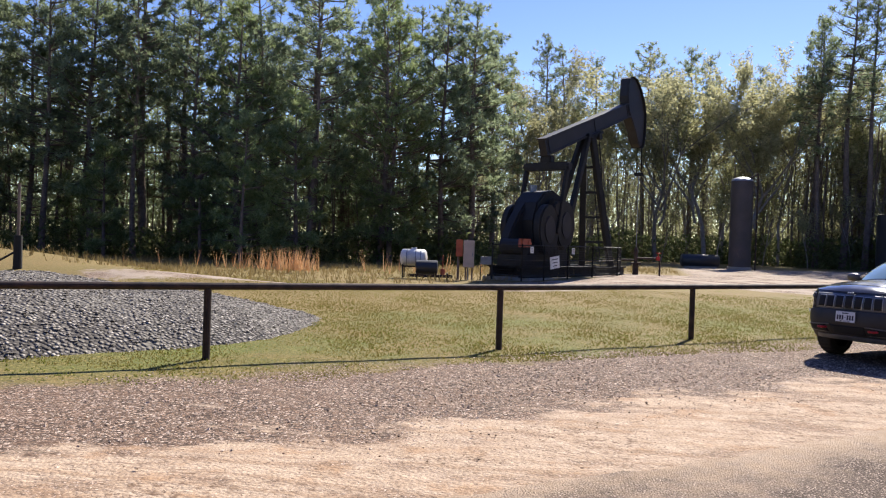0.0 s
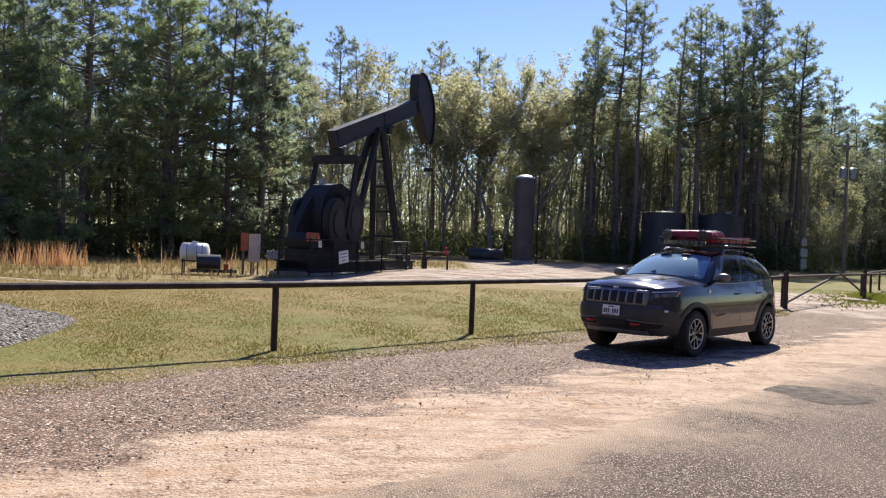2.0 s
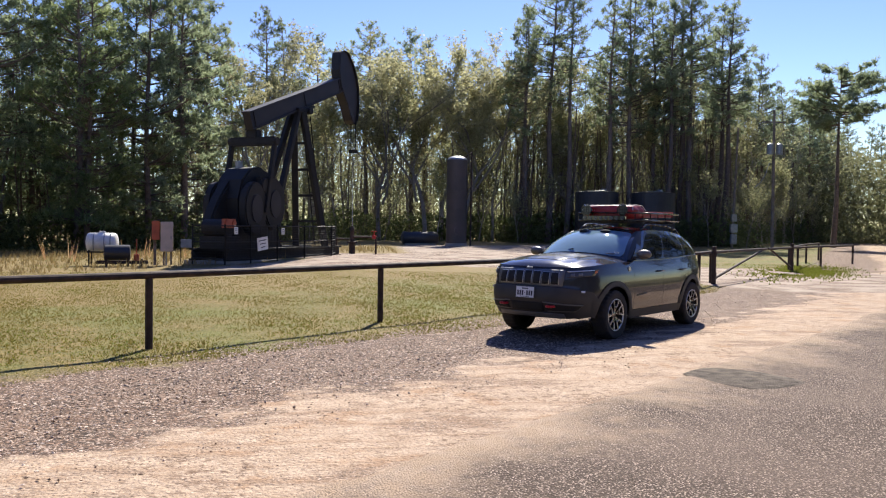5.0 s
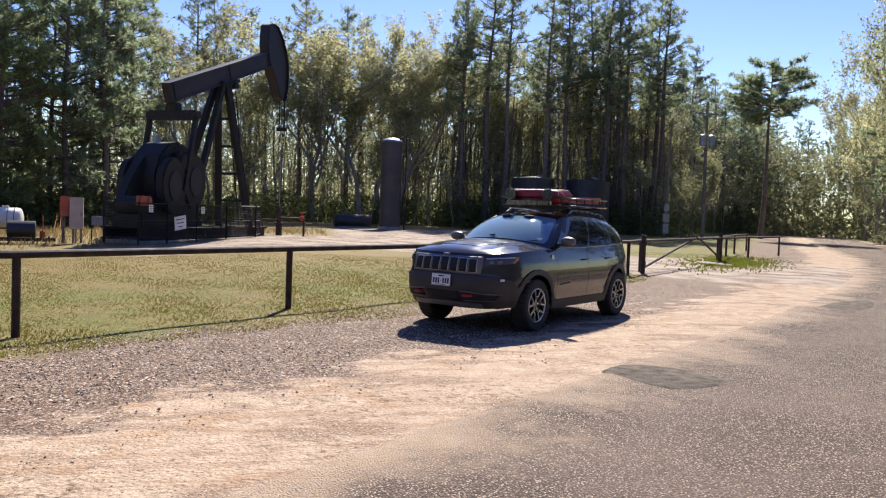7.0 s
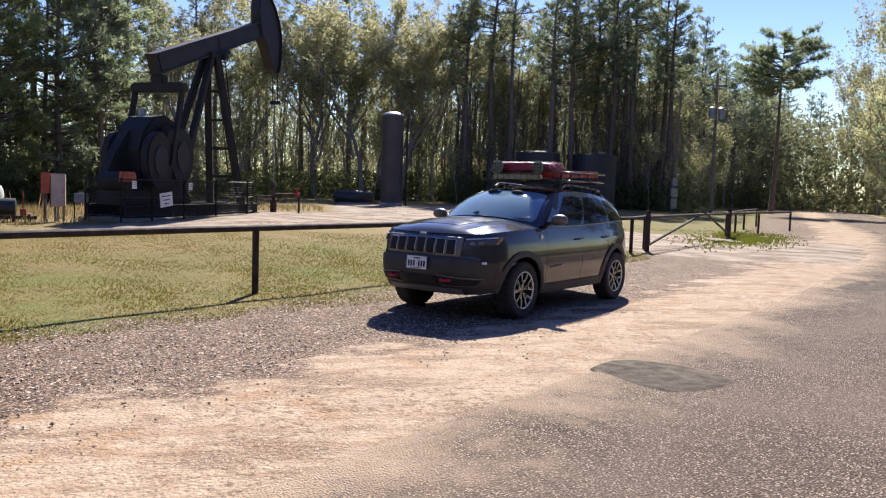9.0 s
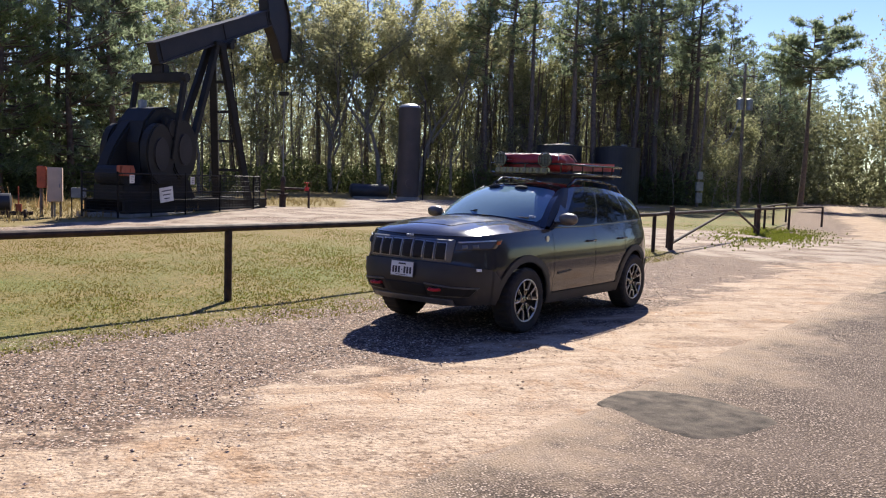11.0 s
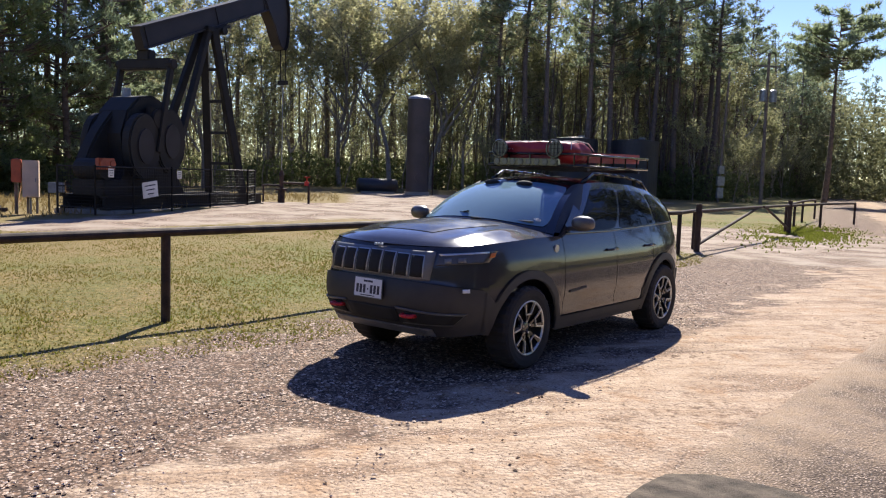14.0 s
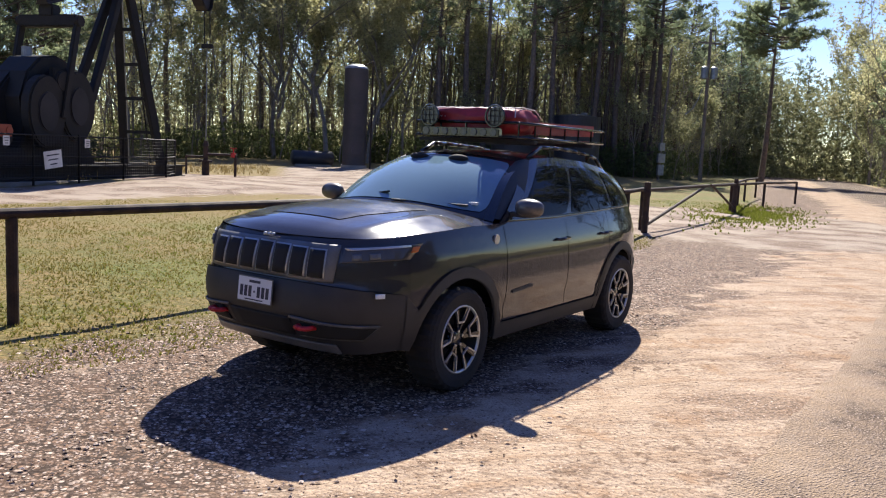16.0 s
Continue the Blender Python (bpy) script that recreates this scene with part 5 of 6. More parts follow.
# roof rails and crossbars
for sgn in (-1, 1):
    pts = []
    for k in range(9):
        u = 0.10 + 0.78 * k / 8
        p = roof_point(u, 1.0)
        pts.append(Vector((p.x, sgn * (p.y - 0.05), p.z + (0.085 if 0 < k < 8 else 0.01))))
    bm = bmesh.new()
    pipe(bm, pts, 0.019, 10)
    part("roof_rail", bm, M_GLOSSBLACK, car, smooth=True)
    for k in (2, 6):
        bm = bmesh.new()
        rod(bm, pts[k], pts[k] - Vector((0, 0, 0.09)), 0.022)
        part("rail_foot", bm, M_GLOSSBLACK, car)
for x in (-0.12, -1.25):
    bm = bmesh.new()
    bar(bm, (x, -0.6, 1.735), (x, 0.6, 1.735), 0.07, 0.03)
    part("crossbar", bm, M_CLAD, car, "black roof crossbar", bevel=0.01)
car.matrix_basis = CAR_AT

# ---- roof load: each lies on the crossbars ----
LOAD = CAR_AT


def basket(x0, x1, wide, z, high, name):
    root = empty(name, LOAD @ pose((x0 + x1) / 2, 0, z), "black tubular steel roof basket on the crossbars", "roof rack")
    hx = (x0 - x1) / 2
    for zz, rad in ((0.012, 0.013), (high, 0.013)):
        bm = bmesh.new()
        pipe(bm, [Vector(p) for p in ((hx, -wide, zz), (hx, wide, zz), (-hx, wide, zz), (-hx, -wide, zz), (hx, -wide, zz), (hx, wide, zz))], rad)
        part("basket_rail", bm, M_GLOSSBLACK, root, smooth=True)
    for k in range(7):
        x = hx - 2 * hx * k / 6
        bm = bmesh.new()
        bar(bm, (x, -wide, 0.012), (x, wide, 0.012), 0.03, 0.012)
        part("floor_slat", bm, M_CLAD, root)
        for sgn in (-1, 1):
            bm = bmesh.new()
            rod(bm, (x, sgn * wide, 0.012), (x, sgn * wide, high), 0.009, seg=6)
            part("upright", bm, M_GLOSSBLACK, root)
    for k in range(5):
        y = -wide + 2 * wide * k / 4
        bm = bmesh.new()
        rod(bm, (hx, y, 0.012), (hx, y, high), 0.009, seg=6)
        part("upright", bm, M_GLOSSBLACK, root)
    return root


basket(0.05, -1.62, 0.52, 1.755, 0.13, "roof_basket")


def spot_lamp(x, y, z, rad):
    root = empty("spot_lamp", LOAD @ pose(x, y, z), "round black off-road lamp with wire guard on basket", "lamp", "spot lamps on the roof")
    bm = bmesh.new()
    rod(bm, (-0.09, 0, 0), (0.0, 0, 0), rad * 0.55, rad, seg=24)
    part("housing", bm, M_GLOSSBLACK, root, smooth=False)
    bm = bmesh.new()
    rod(bm, (-0.0, 0, 0), (0.022, 0, 0), rad * 0.98, rad * 0.86, seg=24)
    part("lens", bm, glass_lamp, root, "clear ribbed lens")
    for a in range(2):
        for k in (-1, 0, 1):
            bm = bmesh.new()
            o = k * rad * 0.5
            ln = math.sqrt(rad ** 2 - o ** 2)
            p, q = ((0.032, o, -ln), (0.032, o, ln)) if a else ((0.032, -ln, o), (0.032, ln, o))
            rod(bm, p, q, 0.004, seg=5)
            part("guard_wire", bm, M_DARK, root)
    bm = bmesh.new()
    pipe(bm, [Vector((0.03, rad * 1.03 * math.cos(t), rad * 1.03 * math.sin(t))) for t in np.linspace(0, 6.2832, 21)], 0.009, 6)
    part("guard_ring", bm, M_GLOSSBLACK, root)
    bm = bmesh.new()
    rod(bm, (-0.03, 0, -rad), (-0.03, 0, -rad - 0.04), 0.016)
    part("bracket", bm, M_DARK, root)
    return root


glass_lamp = glassy("lamp_lens_glass", (0.1, 0.11, 0.115), 0.12)
spot_lamp(0.10, 0.33, 1.935, 0.085)
spot_lamp(0.10, -0.33, 1.935, 0.085)


def light_bar():
    root = empty("light_bar", LOAD @ pose(0.12, 0, 1.80), "long low light bar under the roof basket", "lamp")
    bm = bmesh.new()
    box(bm, 0, 0, 0, 0.06, 0.78, 0.07)
    part("housing", bm, M_GLOSSBLACK, root, bevel=0.01)
    for k in range(8):
        bm = bmesh.new()
        y = -0.34 + 0.68 * k / 7
        rod(bm, (0.03, y, 0), (0.037, y, 0), 0.03, seg=14)
        part("lens", bm, glass_lamp, root)


light_bar()


def red_bag():
    root = empty("cargo_bag", LOAD @ pose(-0.2, 0.0, 1.90), "red vinyl cargo bag under white cord netting", "bag")
    bm = bmesh.new()
    bmesh.ops.create_cube(bm, size=1)
    bmesh.ops.subdivide_edges(bm, edges=bm.edges[:], cuts=9, use_grid_fill=True)
    for v in bm.verts:
        p = v.co * 2
        q = Vector([c * math.sqrt(max(0, 1 - 0.36 * ((p[(i + 1) % 3]) ** 4 + (p[(i + 2) % 3]) ** 4) / 2)) for i, c in enumerate(p)])
        w = noise.noise(Vector((p.x * 2.2, p.y * 3.2, p.z * 2))) * 0.09
        v.co = Vector((q.x * 0.24, q.y * 0.47, q.z * 0.115)) * (1 + w)
    part("bag_body", bm, M_REDBAG, root, smooth=True)
    for k in range(9):
        y = -0.4 + 0.1 * k
        for tilt in (-0.07, 0.07):
            bm = bmesh.new()
            pipe(bm, [Vector((0.235, y - tilt, 0.03)), Vector((0.17, y - tilt * 0.5, 0.108)), Vector((0, y, 0.125)), Vector((-0.17, y + tilt * 0.5, 0.108)), Vector((-0.235, y + tilt, 0.03))], 0.005, 5)
            part("netting_cord", bm, M_ROPE, root)


red_bag()


def traction_board(y, z, turn):
    root = empty("traction_board", LOAD @ pose(-0.98, y, z, 0, turn, 0), "red perforated plastic traction board lying on the basket", "traction board", "boards on the basket")
    bm = bmesh.new()
    xs, ys = [-0.58 + 1.16 * k / 12 for k in range(13)], [-0.15 + 0.3 * k / 3 for k in range(4)]
    for yy in ys:
        box(bm, 0, yy, 0, 1.2, 0.032, 0.03)
    for xx in xs:
        box(bm, xx, 0, 0.002, 0.03, 0.33, 0.024)
    part("board_grid", bm, M_REDPLASTIC, root)
    for sgn in (-1, 1):
        bm = bmesh.new()
        box(bm, 0, sgn * 0.165, 0.012, 1.22, 0.016, 0.055)
        part("side_wall", bm, M_REDPLASTIC, root, bevel=0.005)


traction_board(0.26, 1.835, 1.0)
traction_board(-0.22, 1.835, 1.0)
traction_board(0.26, 1.885, 1.0)

# ---- pump jack ----
WELL = pose(3.94, 39.0, 0, 0, 0, 57)
pump = empty("pump_jack", WELL, "black steel beam pump jack on a concrete base", "pump jack")


def ppart(name, bm, mat=None, label="", parent=None, bevel=0.0, smooth=False):
    return part(name, bm, mat or M_STEEL, parent or pump, label, smooth, bevel)


# walking beam: an I-section, head end up
SADDLE, SWING = Vector((-4.37, 0, 6.75)), Matrix.Rotation(radians(-5.5), 4, "Y")


def swung(p):
    """A place on the beam, turned about the saddle bearing with the head up."""
    return SADDLE + SWING @ (Vector(p) - SADDLE)


B0, B1 = swung((-8.05, 0, 5.80)), swung((-1.3, 0, 7.55))
bd = (B1 - B0).normalized()
bu = Vector((-bd.z, 0, bd.x))
bm = bmesh.new()
bar(bm, B0, B1, 0.34, 0.62)
for s in (-1, 1):
    bar(bm, B0 + bu * s * 0.33, B1 + bu * s * 0.29, 0.44, 0.05)
for k in (0.03, 0.55, 0.97):
    c = B0.lerp(B1, k)
    bar(bm, c - bu * 0.31, c + bu * 0.3, 0.4, 0.03, up=bd)
beam = ppart("walking_beam", bm, M_BEAM, "faded black I-beam walking beam")
bm = bmesh.new()
box(bm, 0, 0, 0, 0.9, 0.62, 0.12, Matrix.Translation(B0.lerp(B1, 0.545) - bu * 0.4) @ Matrix.Rotation(-math.atan2(bd.z, bd.x), 4, "Y"))
rod(bm, B0.lerp(B1, 0.545) - bu * 0.5 + Vector((0, -0.42, 0)), B0.lerp(B1, 0.545) - bu * 0.5 + Vector((0, 0.42, 0)), 0.13, seg=16)
ppart("saddle_bearing", bm)
# head
HEAD = [(-1.35, 8.98), (-1.1, 9.06), (-0.75, 8.95), (-0.38, 8.5), (-0.1, 7.95), (0.02, 7.4), (0.0, 6.9), (-0.08, 6.4), (-0.22, 5.95), (-0.36, 5.82), (-0.58, 6.0), (-0.9, 6.7), (-1.2, 7.15), (-1.42, 7.5), (-1.5, 8.2)]
HEAD = [(swung((x, 0, z)).x, swung((x, 0, z)).z) for x, z in HEAD]
bm = bmesh.new()
plate(bm, HEAD, 0.46)
ppart("horse_head", bm, M_BEAM, "curved black horse head", bevel=0.03)
bm = bmesh.new()
plate(bm, [(x + 0.002, z) for x, z in HEAD[1:10]] + [(x + 0.05, z + 0.01) for x, z in HEAD[9:0:-1]], 0.62)
ppart("wear_plate", bm)
for s in (-1, 1):
    bm = bmesh.new()
    pipe(bm, [swung((0.03, s * 0.12, 7.4)), swung((-0.02, s * 0.12, 6.6)), Vector((0.02, s * 0.12, 5.6)), Vector((0.02, s * 0.12, 5.05))], 0.02)
    ppart("bridle_cable", bm)
bm = bmesh.new()
box(bm, 0.02, 0, 5.0, 0.16, 0.42, 0.16)
ppart("carrier_bar", bm, bevel=0.02)
bm = bmesh.new()
rod(bm, (0.02, 0, 1.5), (0.02, 0, 5.15), 0.018)
ppart("polished_rod", bm, M_GREYMETAL, "bright polished rod")
bm = bmesh.new()
rod(bm, swung((-0.1, 0, 7.75)), swung((0.4, 0, 7.72)), 0.03)
ppart("head_pin", bm)
# equaliser, pitmans
EQ = swung((-7.75, 0, 5.02))
bm = bmesh.new()
box(bm, EQ.x, 0, EQ.z, 0.3, 2.05, 0.34)
box(bm, EQ.x, 0, EQ.z + 0.28, 0.34, 0.5, 0.34)
ppart("equaliser", bm, bevel=0.04)
PIN = (-8.15, 2.0)
for s in (-1, 1):
    bm = bmesh.new()
    bar(bm, (EQ.x, s * 0.98, EQ.z), (PIN[0], s * 0.98, PIN[1]), 0.14, 0.2)
    rod(bm, (EQ.x, s * 0.84, EQ.z), (EQ.x, s * 1.1, EQ.z), 0.16, seg=16)
    ppart("pitman_arm", bm, bevel=0.02)
# cranks with counterweights
def lobe(cx, cz, rx, rz, a0=0.0, n=28):
    return [(cx + rx * math.cos(6.2832 * k / n + a0), cz + rz * math.sin(6.2832 * k / n + a0)) for k in range(n)]


for s in (-1, 1):
    bm = bmesh.new()
    bar(bm, (-8.05, s * 0.78, 3.35), (-8.1, s * 0.78, 1.25), 0.2, 0.62)
    rod(bm, (-8.05, s * 0.6, 3.0), (-8.05, s * 0.98, 3.0), 0.3, seg=20)
    crank = ppart("crank_arm", bm, bevel=0.03)
    for cx, cz, rx, rz in ((-7.52, 2.35, 0.66, 0.98), (-8.66, 2.15, 0.66, 0.98)):
        bm = bmesh.new()
        plate(bm, lobe(cx, cz, rx, rz), 0.34, Matrix.Translation((0, s * 0.8, 0)))
        cw = ppart("counterweight", bm, M_STEEL, "rounded cast counterweight", crank, 0.05)
        bm = bmesh.new()
        plate(bm, lobe(cx, cz, rx * 0.55, rz * 0.55), 0.42, Matrix.Translation((0, s * 0.8, 0)))
        ppart("weight_boss", bm, M_BEAM, "", crank, 0.03)
# gearbox and its stand
bm = bmesh.new()
plate(bm, [(-9.1, 1.5), (-9.2, 2.5), (-8.95, 3.2), (-8.5, 3.62), (-7.9, 3.72), (-7.3, 3.5), (-6.85, 2.9), (-6.8, 1.5)], 1.15)
ppart("gearbox", bm, bevel=0.06)
bm = bmesh.new()
plate(bm, [(-9.5, 0.66), (-9.0, 1.5), (-6.8, 1.5), (-6.3, 0.66)], 1.0)
ppart("gearbox_stand", bm, bevel=0.03)
bm = bmesh.new()
rod(bm, (-8.2, 0.2, 3.6), (-8.2, 0.2, 3.92), 0.14, seg=14)
ppart("vent_cap", bm, M_GREYMETAL)
# belt guard, motor with orange sheave cover
bm = bmesh.new()
GUARD = [(-8.0, 3.62), (-8.6, 3.6), (-9.1, 3.4), (-9.8, 2.7), (-10.3, 1.95), (-10.45, 1.45), (-10.2, 1.05), (-9.7, 0.95), (-8.8, 1.3), (-7.8, 2.4), (-7.7, 3.2)]
plate(bm, [(x, z) for x, z in spline([*GUARD, GUARD[0]], 0.18)[:-1]], 0.46, Matrix.Translation((0.4, 0.2, 0)))
ppart("belt_guard", bm, M_STEEL, "large black sheet steel belt guard", bevel=0.06)
bm = bmesh.new()
rod(bm, (-10.0, -0.8, 1.45), (-10.0, 0.2, 1.45), 0.3, seg=20)
ppart("motor", bm)
bm = bmesh.new()
box(bm, -10.2, -0.92, 1.6, 0.6, 0.16, 0.32)
rod(bm, (-10.35, -1.02, 1.6), (-10.35, -0.98, 1.6), 0.15, seg=18)
rod(bm, (-10.0, -1.02, 1.6), (-10.0, -0.98, 1.6), 0.12, seg=18)
ppart("motor_cover", bm, M_ORANGE, "weathered orange motor cover", bevel=0.03)
bm = bmesh.new()
box(bm, -9.7, -0.2, 0.92, 0.9, 1.2, 0.46)
ppart("motor_base", bm, bevel=0.03)
# samson post
for s in (-1, 1):
    bm = bmesh.new()
    bar(bm, (-3.55, s * 0.72, 0.66), (-4.55, s * 0.2, 6.25), 0.26, 0.24)
    ppart("front_leg", bm, bevel=0.02)
    bm = bmesh.new()
    bar(bm, (-7.1, s * 0.4, 0.8), (-4.8, s * 0.16, 6.2), 0.2, 0.24)
    ppart("rear_leg", bm, bevel=0.02)
for k in range(1, 5):
    t = k / 5.2
    w = 0.72 - 0.52 * t
    u, z = -3.55 - 1.0 * t, 0.66 + 5.59 * t
    bm = bmesh.new()
    bar(bm, (u, -w, z), (u, w, z), 0.1, 0.1)
    ppart("leg_brace", bm)
bm = bmesh.new()
box(bm, -4.67, 0, 6.26, 0.62, 0.62, 0.16)
ppart("post_cap", bm, bevel=0.02)
# ladder on the front of the post
bm = bmesh.new()
for s in (-1, 1):
    rod(bm, (-3.1, -0.15 + s * 0.2, 0.7), (-4.05, -0.05 + s * 0.2, 6.1), 0.022, seg=6)
for k in range(18):
    t = (k + 0.5) / 18
    rod(bm, (-3.1 - 0.95 * t, -0.35 + 0.1 * t, 0.7 + 5.4 * t), (-3.1 - 0.95 * t, 0.05 + 0.1 * t, 0.7 + 5.4 * t), 0.016, seg=5)
ppart("ladder", bm)
# base
bm = bmesh.new()
box(bm, -6.1, 0, 0.14, 8.0, 2.3, 0.28)
base_ob = ppart("concrete_base", bm, M_CONCRETE, "stained concrete foundation slab", bevel=0.03)
for s in (-1, 1):
    bm = bmesh.new()
    box(bm, -6.3, s * 0.75, 0.31, 7.6, 0.3, 0.06)
    box(bm, -6.3, s * 0.75, 0.49, 7.6, 0.08, 0.3)
    box(bm, -6.3, s * 0.75, 0.67, 7.6, 0.3, 0.06)
    ppart("skid_beam", bm)


# guard fence round the pump
def guard_panel(a, b, parent):
    """A mesh guard panel on two posts."""
    a, b = Vector(a), Vector(b)
    d = b - a
    bm = bmesh.new()
    for p in (a, b):
        rod(bm, p - Vector((0, 0, 0.1)), p + Vector((0, 0, 1.25)), 0.03, seg=8)
    for h in (0.1, 0.65, 1.2):
        rod(bm, a + Vector((0, 0, h)), b + Vector((0, 0, h)), 0.02, seg=6)
    fr = part("panel_frame", bm, M_STEEL, parent)
    bm = bmesh.new()
    n = int(d.length / 0.09)
    for k in range(1, n):
        p = a + d * k / n
        rod(bm, p + Vector((0, 0, 0.1)), p + Vector((0, 0, 1.2)), 0.006, seg=4)
    for k in range(1, 12):
        h = 0.1 + 1.1 * k / 12
        rod(bm, a + Vector((0, 0, h)), b + Vector((0, 0, h)), 0.006, seg=4)
    part("panel_mesh", bm, M_STEEL, fr)


guard = empty("guard_fence", WELL, "low black welded mesh guard fence round the pump", "fence")
corners = [(-11.2, -1.55), (-9.8, -1.55), (-8.2, -1.55), (-6.4, -1.55), (-4.4, -1.55)]
for a, b in zip(corners, corners[1:]):
    guard_panel((*a, 0.32), (*b, 0.32), guard)
for a, b in (((-11.2, -1.55), (-11.2, -0.2)), ((-4.4, -1.55), (-3.2, -1.0))):
    guard_panel((*a, 0.32), (*b, 0.32), guard)


def sign_board(u, z, w, h, tilt, label):
    s = empty("sign_board", WELL @ pose(u, -1.62, z, 0, 0, -90) @ pose(0, 0, 0, 0, 0, 0), label, "sign", "signs on the guard fence")
    bm = bmesh.new()
    box(bm, 0, 0, 0, 0.012, w, h, Matrix.Rotation(tilt, 4, "X"))
    part("panel", bm, M_WHITE, s, bevel=0.003)
    for k in range(3):
        bm = bmesh.new()
        box(bm, 0.009, 0, h * (0.26 - 0.26 * k), 0.004, w * (0.7 - 0.15 * k), h * 0.07, Matrix.Rotation(tilt, 4, "X"))
        part("lettering_bar", bm, M_INK, s)


sign_board(-10.7, 1.36, 0.2, 0.24, 0.0, "small white warning sign on the mesh fence")
sign_board(-7.95, 1.34, 0.2, 0.24, 0.0, "small white warning sign on the mesh fence")
sign_board(-9.2, 0.9, 0.62, 0.46, 0.12, "white notice board hanging crooked on the mesh fence")

# wellhead
wh = empty("wellhead", WELL, "rusty wellhead with valves and flow line", "wellhead")
gz = gh(3.94, 39.0)
bm = bmesh.new()
rod(bm, (0.02, 0, gz - 0.1), (0.02, 0, 0.75), 0.14, seg=16)
rod(bm, (0.02, 0, 0.75), (0.02, 0, 0.83), 0.24, seg=16)
rod(bm, (0.02, 0, 0.83), (0.02, 0, 1.35), 0.09, seg=14)
rod(bm, (0.02, 0, 1.35), (0.02, 0, 1.55), 0.12, 0.06, seg=14)
part("casing_head", bm, M_RUST, wh)
bm = bmesh.new()
pipe(bm, [Vector((0.02, 0, 1.05)), Vector((0.3, -1.1, 1.05)), Vector((0.3, -1.1, gz - 0.05))], 0.05)
part("flow_line", bm, M_RUST, wh)
bm = bmesh.new()
rod(bm, (0.28, -1.02, 1.1), (0.28, -1.02, 1.3), 0.02)
rod(bm, (0.28, -1.02, 1.3), (0.28, -1.02, 1.33), 0.13, seg=16)
rod(bm, (0.28, -1.02, 0.97), (0.28, -1.02, 1.14), 0.1, seg=12)
part("valve_wheel", bm, M_RED, wh, "red valve handwheel")
bm = bmesh.new()
pipe(bm, [Vector((0.02, 0, 0.95)), Vector((-0.2, 0.7, 0.95)), Vector((-0.2, 0.7, gz - 0.05))], 0.04)
part("casing_line", bm, M_RUST, wh)

# ---- electrical cabinets ----
def on_ground(x, y, rz=0.0):
    return pose(x, y, gh(x, y), 0, 0, rz)


cab = empty("control_cabinet", on_ground(-3.15, 30.8, 8) @ pose(0, 0, -0.12), "beige electrical control cabinet on posts with orange box", "electrical cabinet")
bm = bmesh.new()
box(bm, 0.12, 0, 1.13, 0.42, 0.3, 1.05)
body = part("cabinet_body", bm, M_BEIGE, cab, bevel=0.015)
bm = bmesh.new()
box(bm, 0.12, -0.157, 1.13, 0.37, 0.014, 0.97)
door = part("cabinet_door", bm, M_BEIGE, cab, bevel=0.004)
bm = bmesh.new()
box(bm, 0.26, -0.18, 1.1, 0.025, 0.03, 0.12)
part("handle", bm, M_GREYMETAL, door)
bm = bmesh.new()
box(bm, -0.25, 0.0, 1.35, 0.26, 0.22, 0.66)
part("switch_box", bm, M_ORANGE, cab, "faded orange-red switch box", bevel=0.02)
for x in (-0.28, 0.02, 0.26):
    bm = bmesh.new()
    rod(bm, (x, 0.1, -0.1), (x, 0.1, 1.7 if x < 0 else 0.8), 0.05 if x < 0 else 0.035)
    part("post", bm, M_POLE, cab)
bm = bmesh.new()
pipe(bm, [Vector((0.1, 0, 0.62)), Vector((0.1, 0, 0.1)), Vector((0.1, 0, -0.05))], 0.03)
part("conduit", bm, M_GREYMETAL, cab)

jb = empty("junction_box", on_ground(-2.35, 30.8, 8), "small grey electrical box on thin steel legs", "electrical box")
bm = bmesh.new()
box(bm, 0, 0, 0.75, 0.42, 0.22, 0.3)
part("box_body", bm, M_GREYMETAL, jb, bevel=0.012)
for x in (-0.2, 0.2):
    bm = bmesh.new()
    rod(bm, (x, 0, -0.1), (x, 0, 0.62), 0.02)
    part("leg", bm, M_STEEL, jb)
bm = bmesh.new()
pts = [Vector((0.15, 0, 0.62)), Vector((0.4, 0.1, 0.15)), Vector((0.8, 0.3, 0.05)), Vector((1.15, 0.5, 0.35)), Vector((1.3, 0.6, 0.75))]
pipe(bm, pts, 0.03)
part("cable", bm, M_DARK, jb)

# ---- small tanks ----
def capsule(bm, a, b, r, seg=24, dome=0.35):
    a, b = Vector(a), Vector(b)
    d = (b - a).normalized()
    rod(bm, a, b, r, seg=seg)
    for p, s in ((a, -1), (b, 1)):
        last_p, last_r = p, r
        for k in range(1, 5):
            t = k / 4 * math.pi / 2
            q, rr = p + d * s * dome * r * math.sin(t), max(0.01, r * math.cos(t))
            rod(bm, last_p, q, last_r, rr, seg=seg) if s > 0 else rod(bm, q, last_p, rr, last_r, seg=seg)
            last_p, last_r = q, rr
    bmesh.ops.remove_doubles(bm, verts=bm.verts[:], dist=0.002)


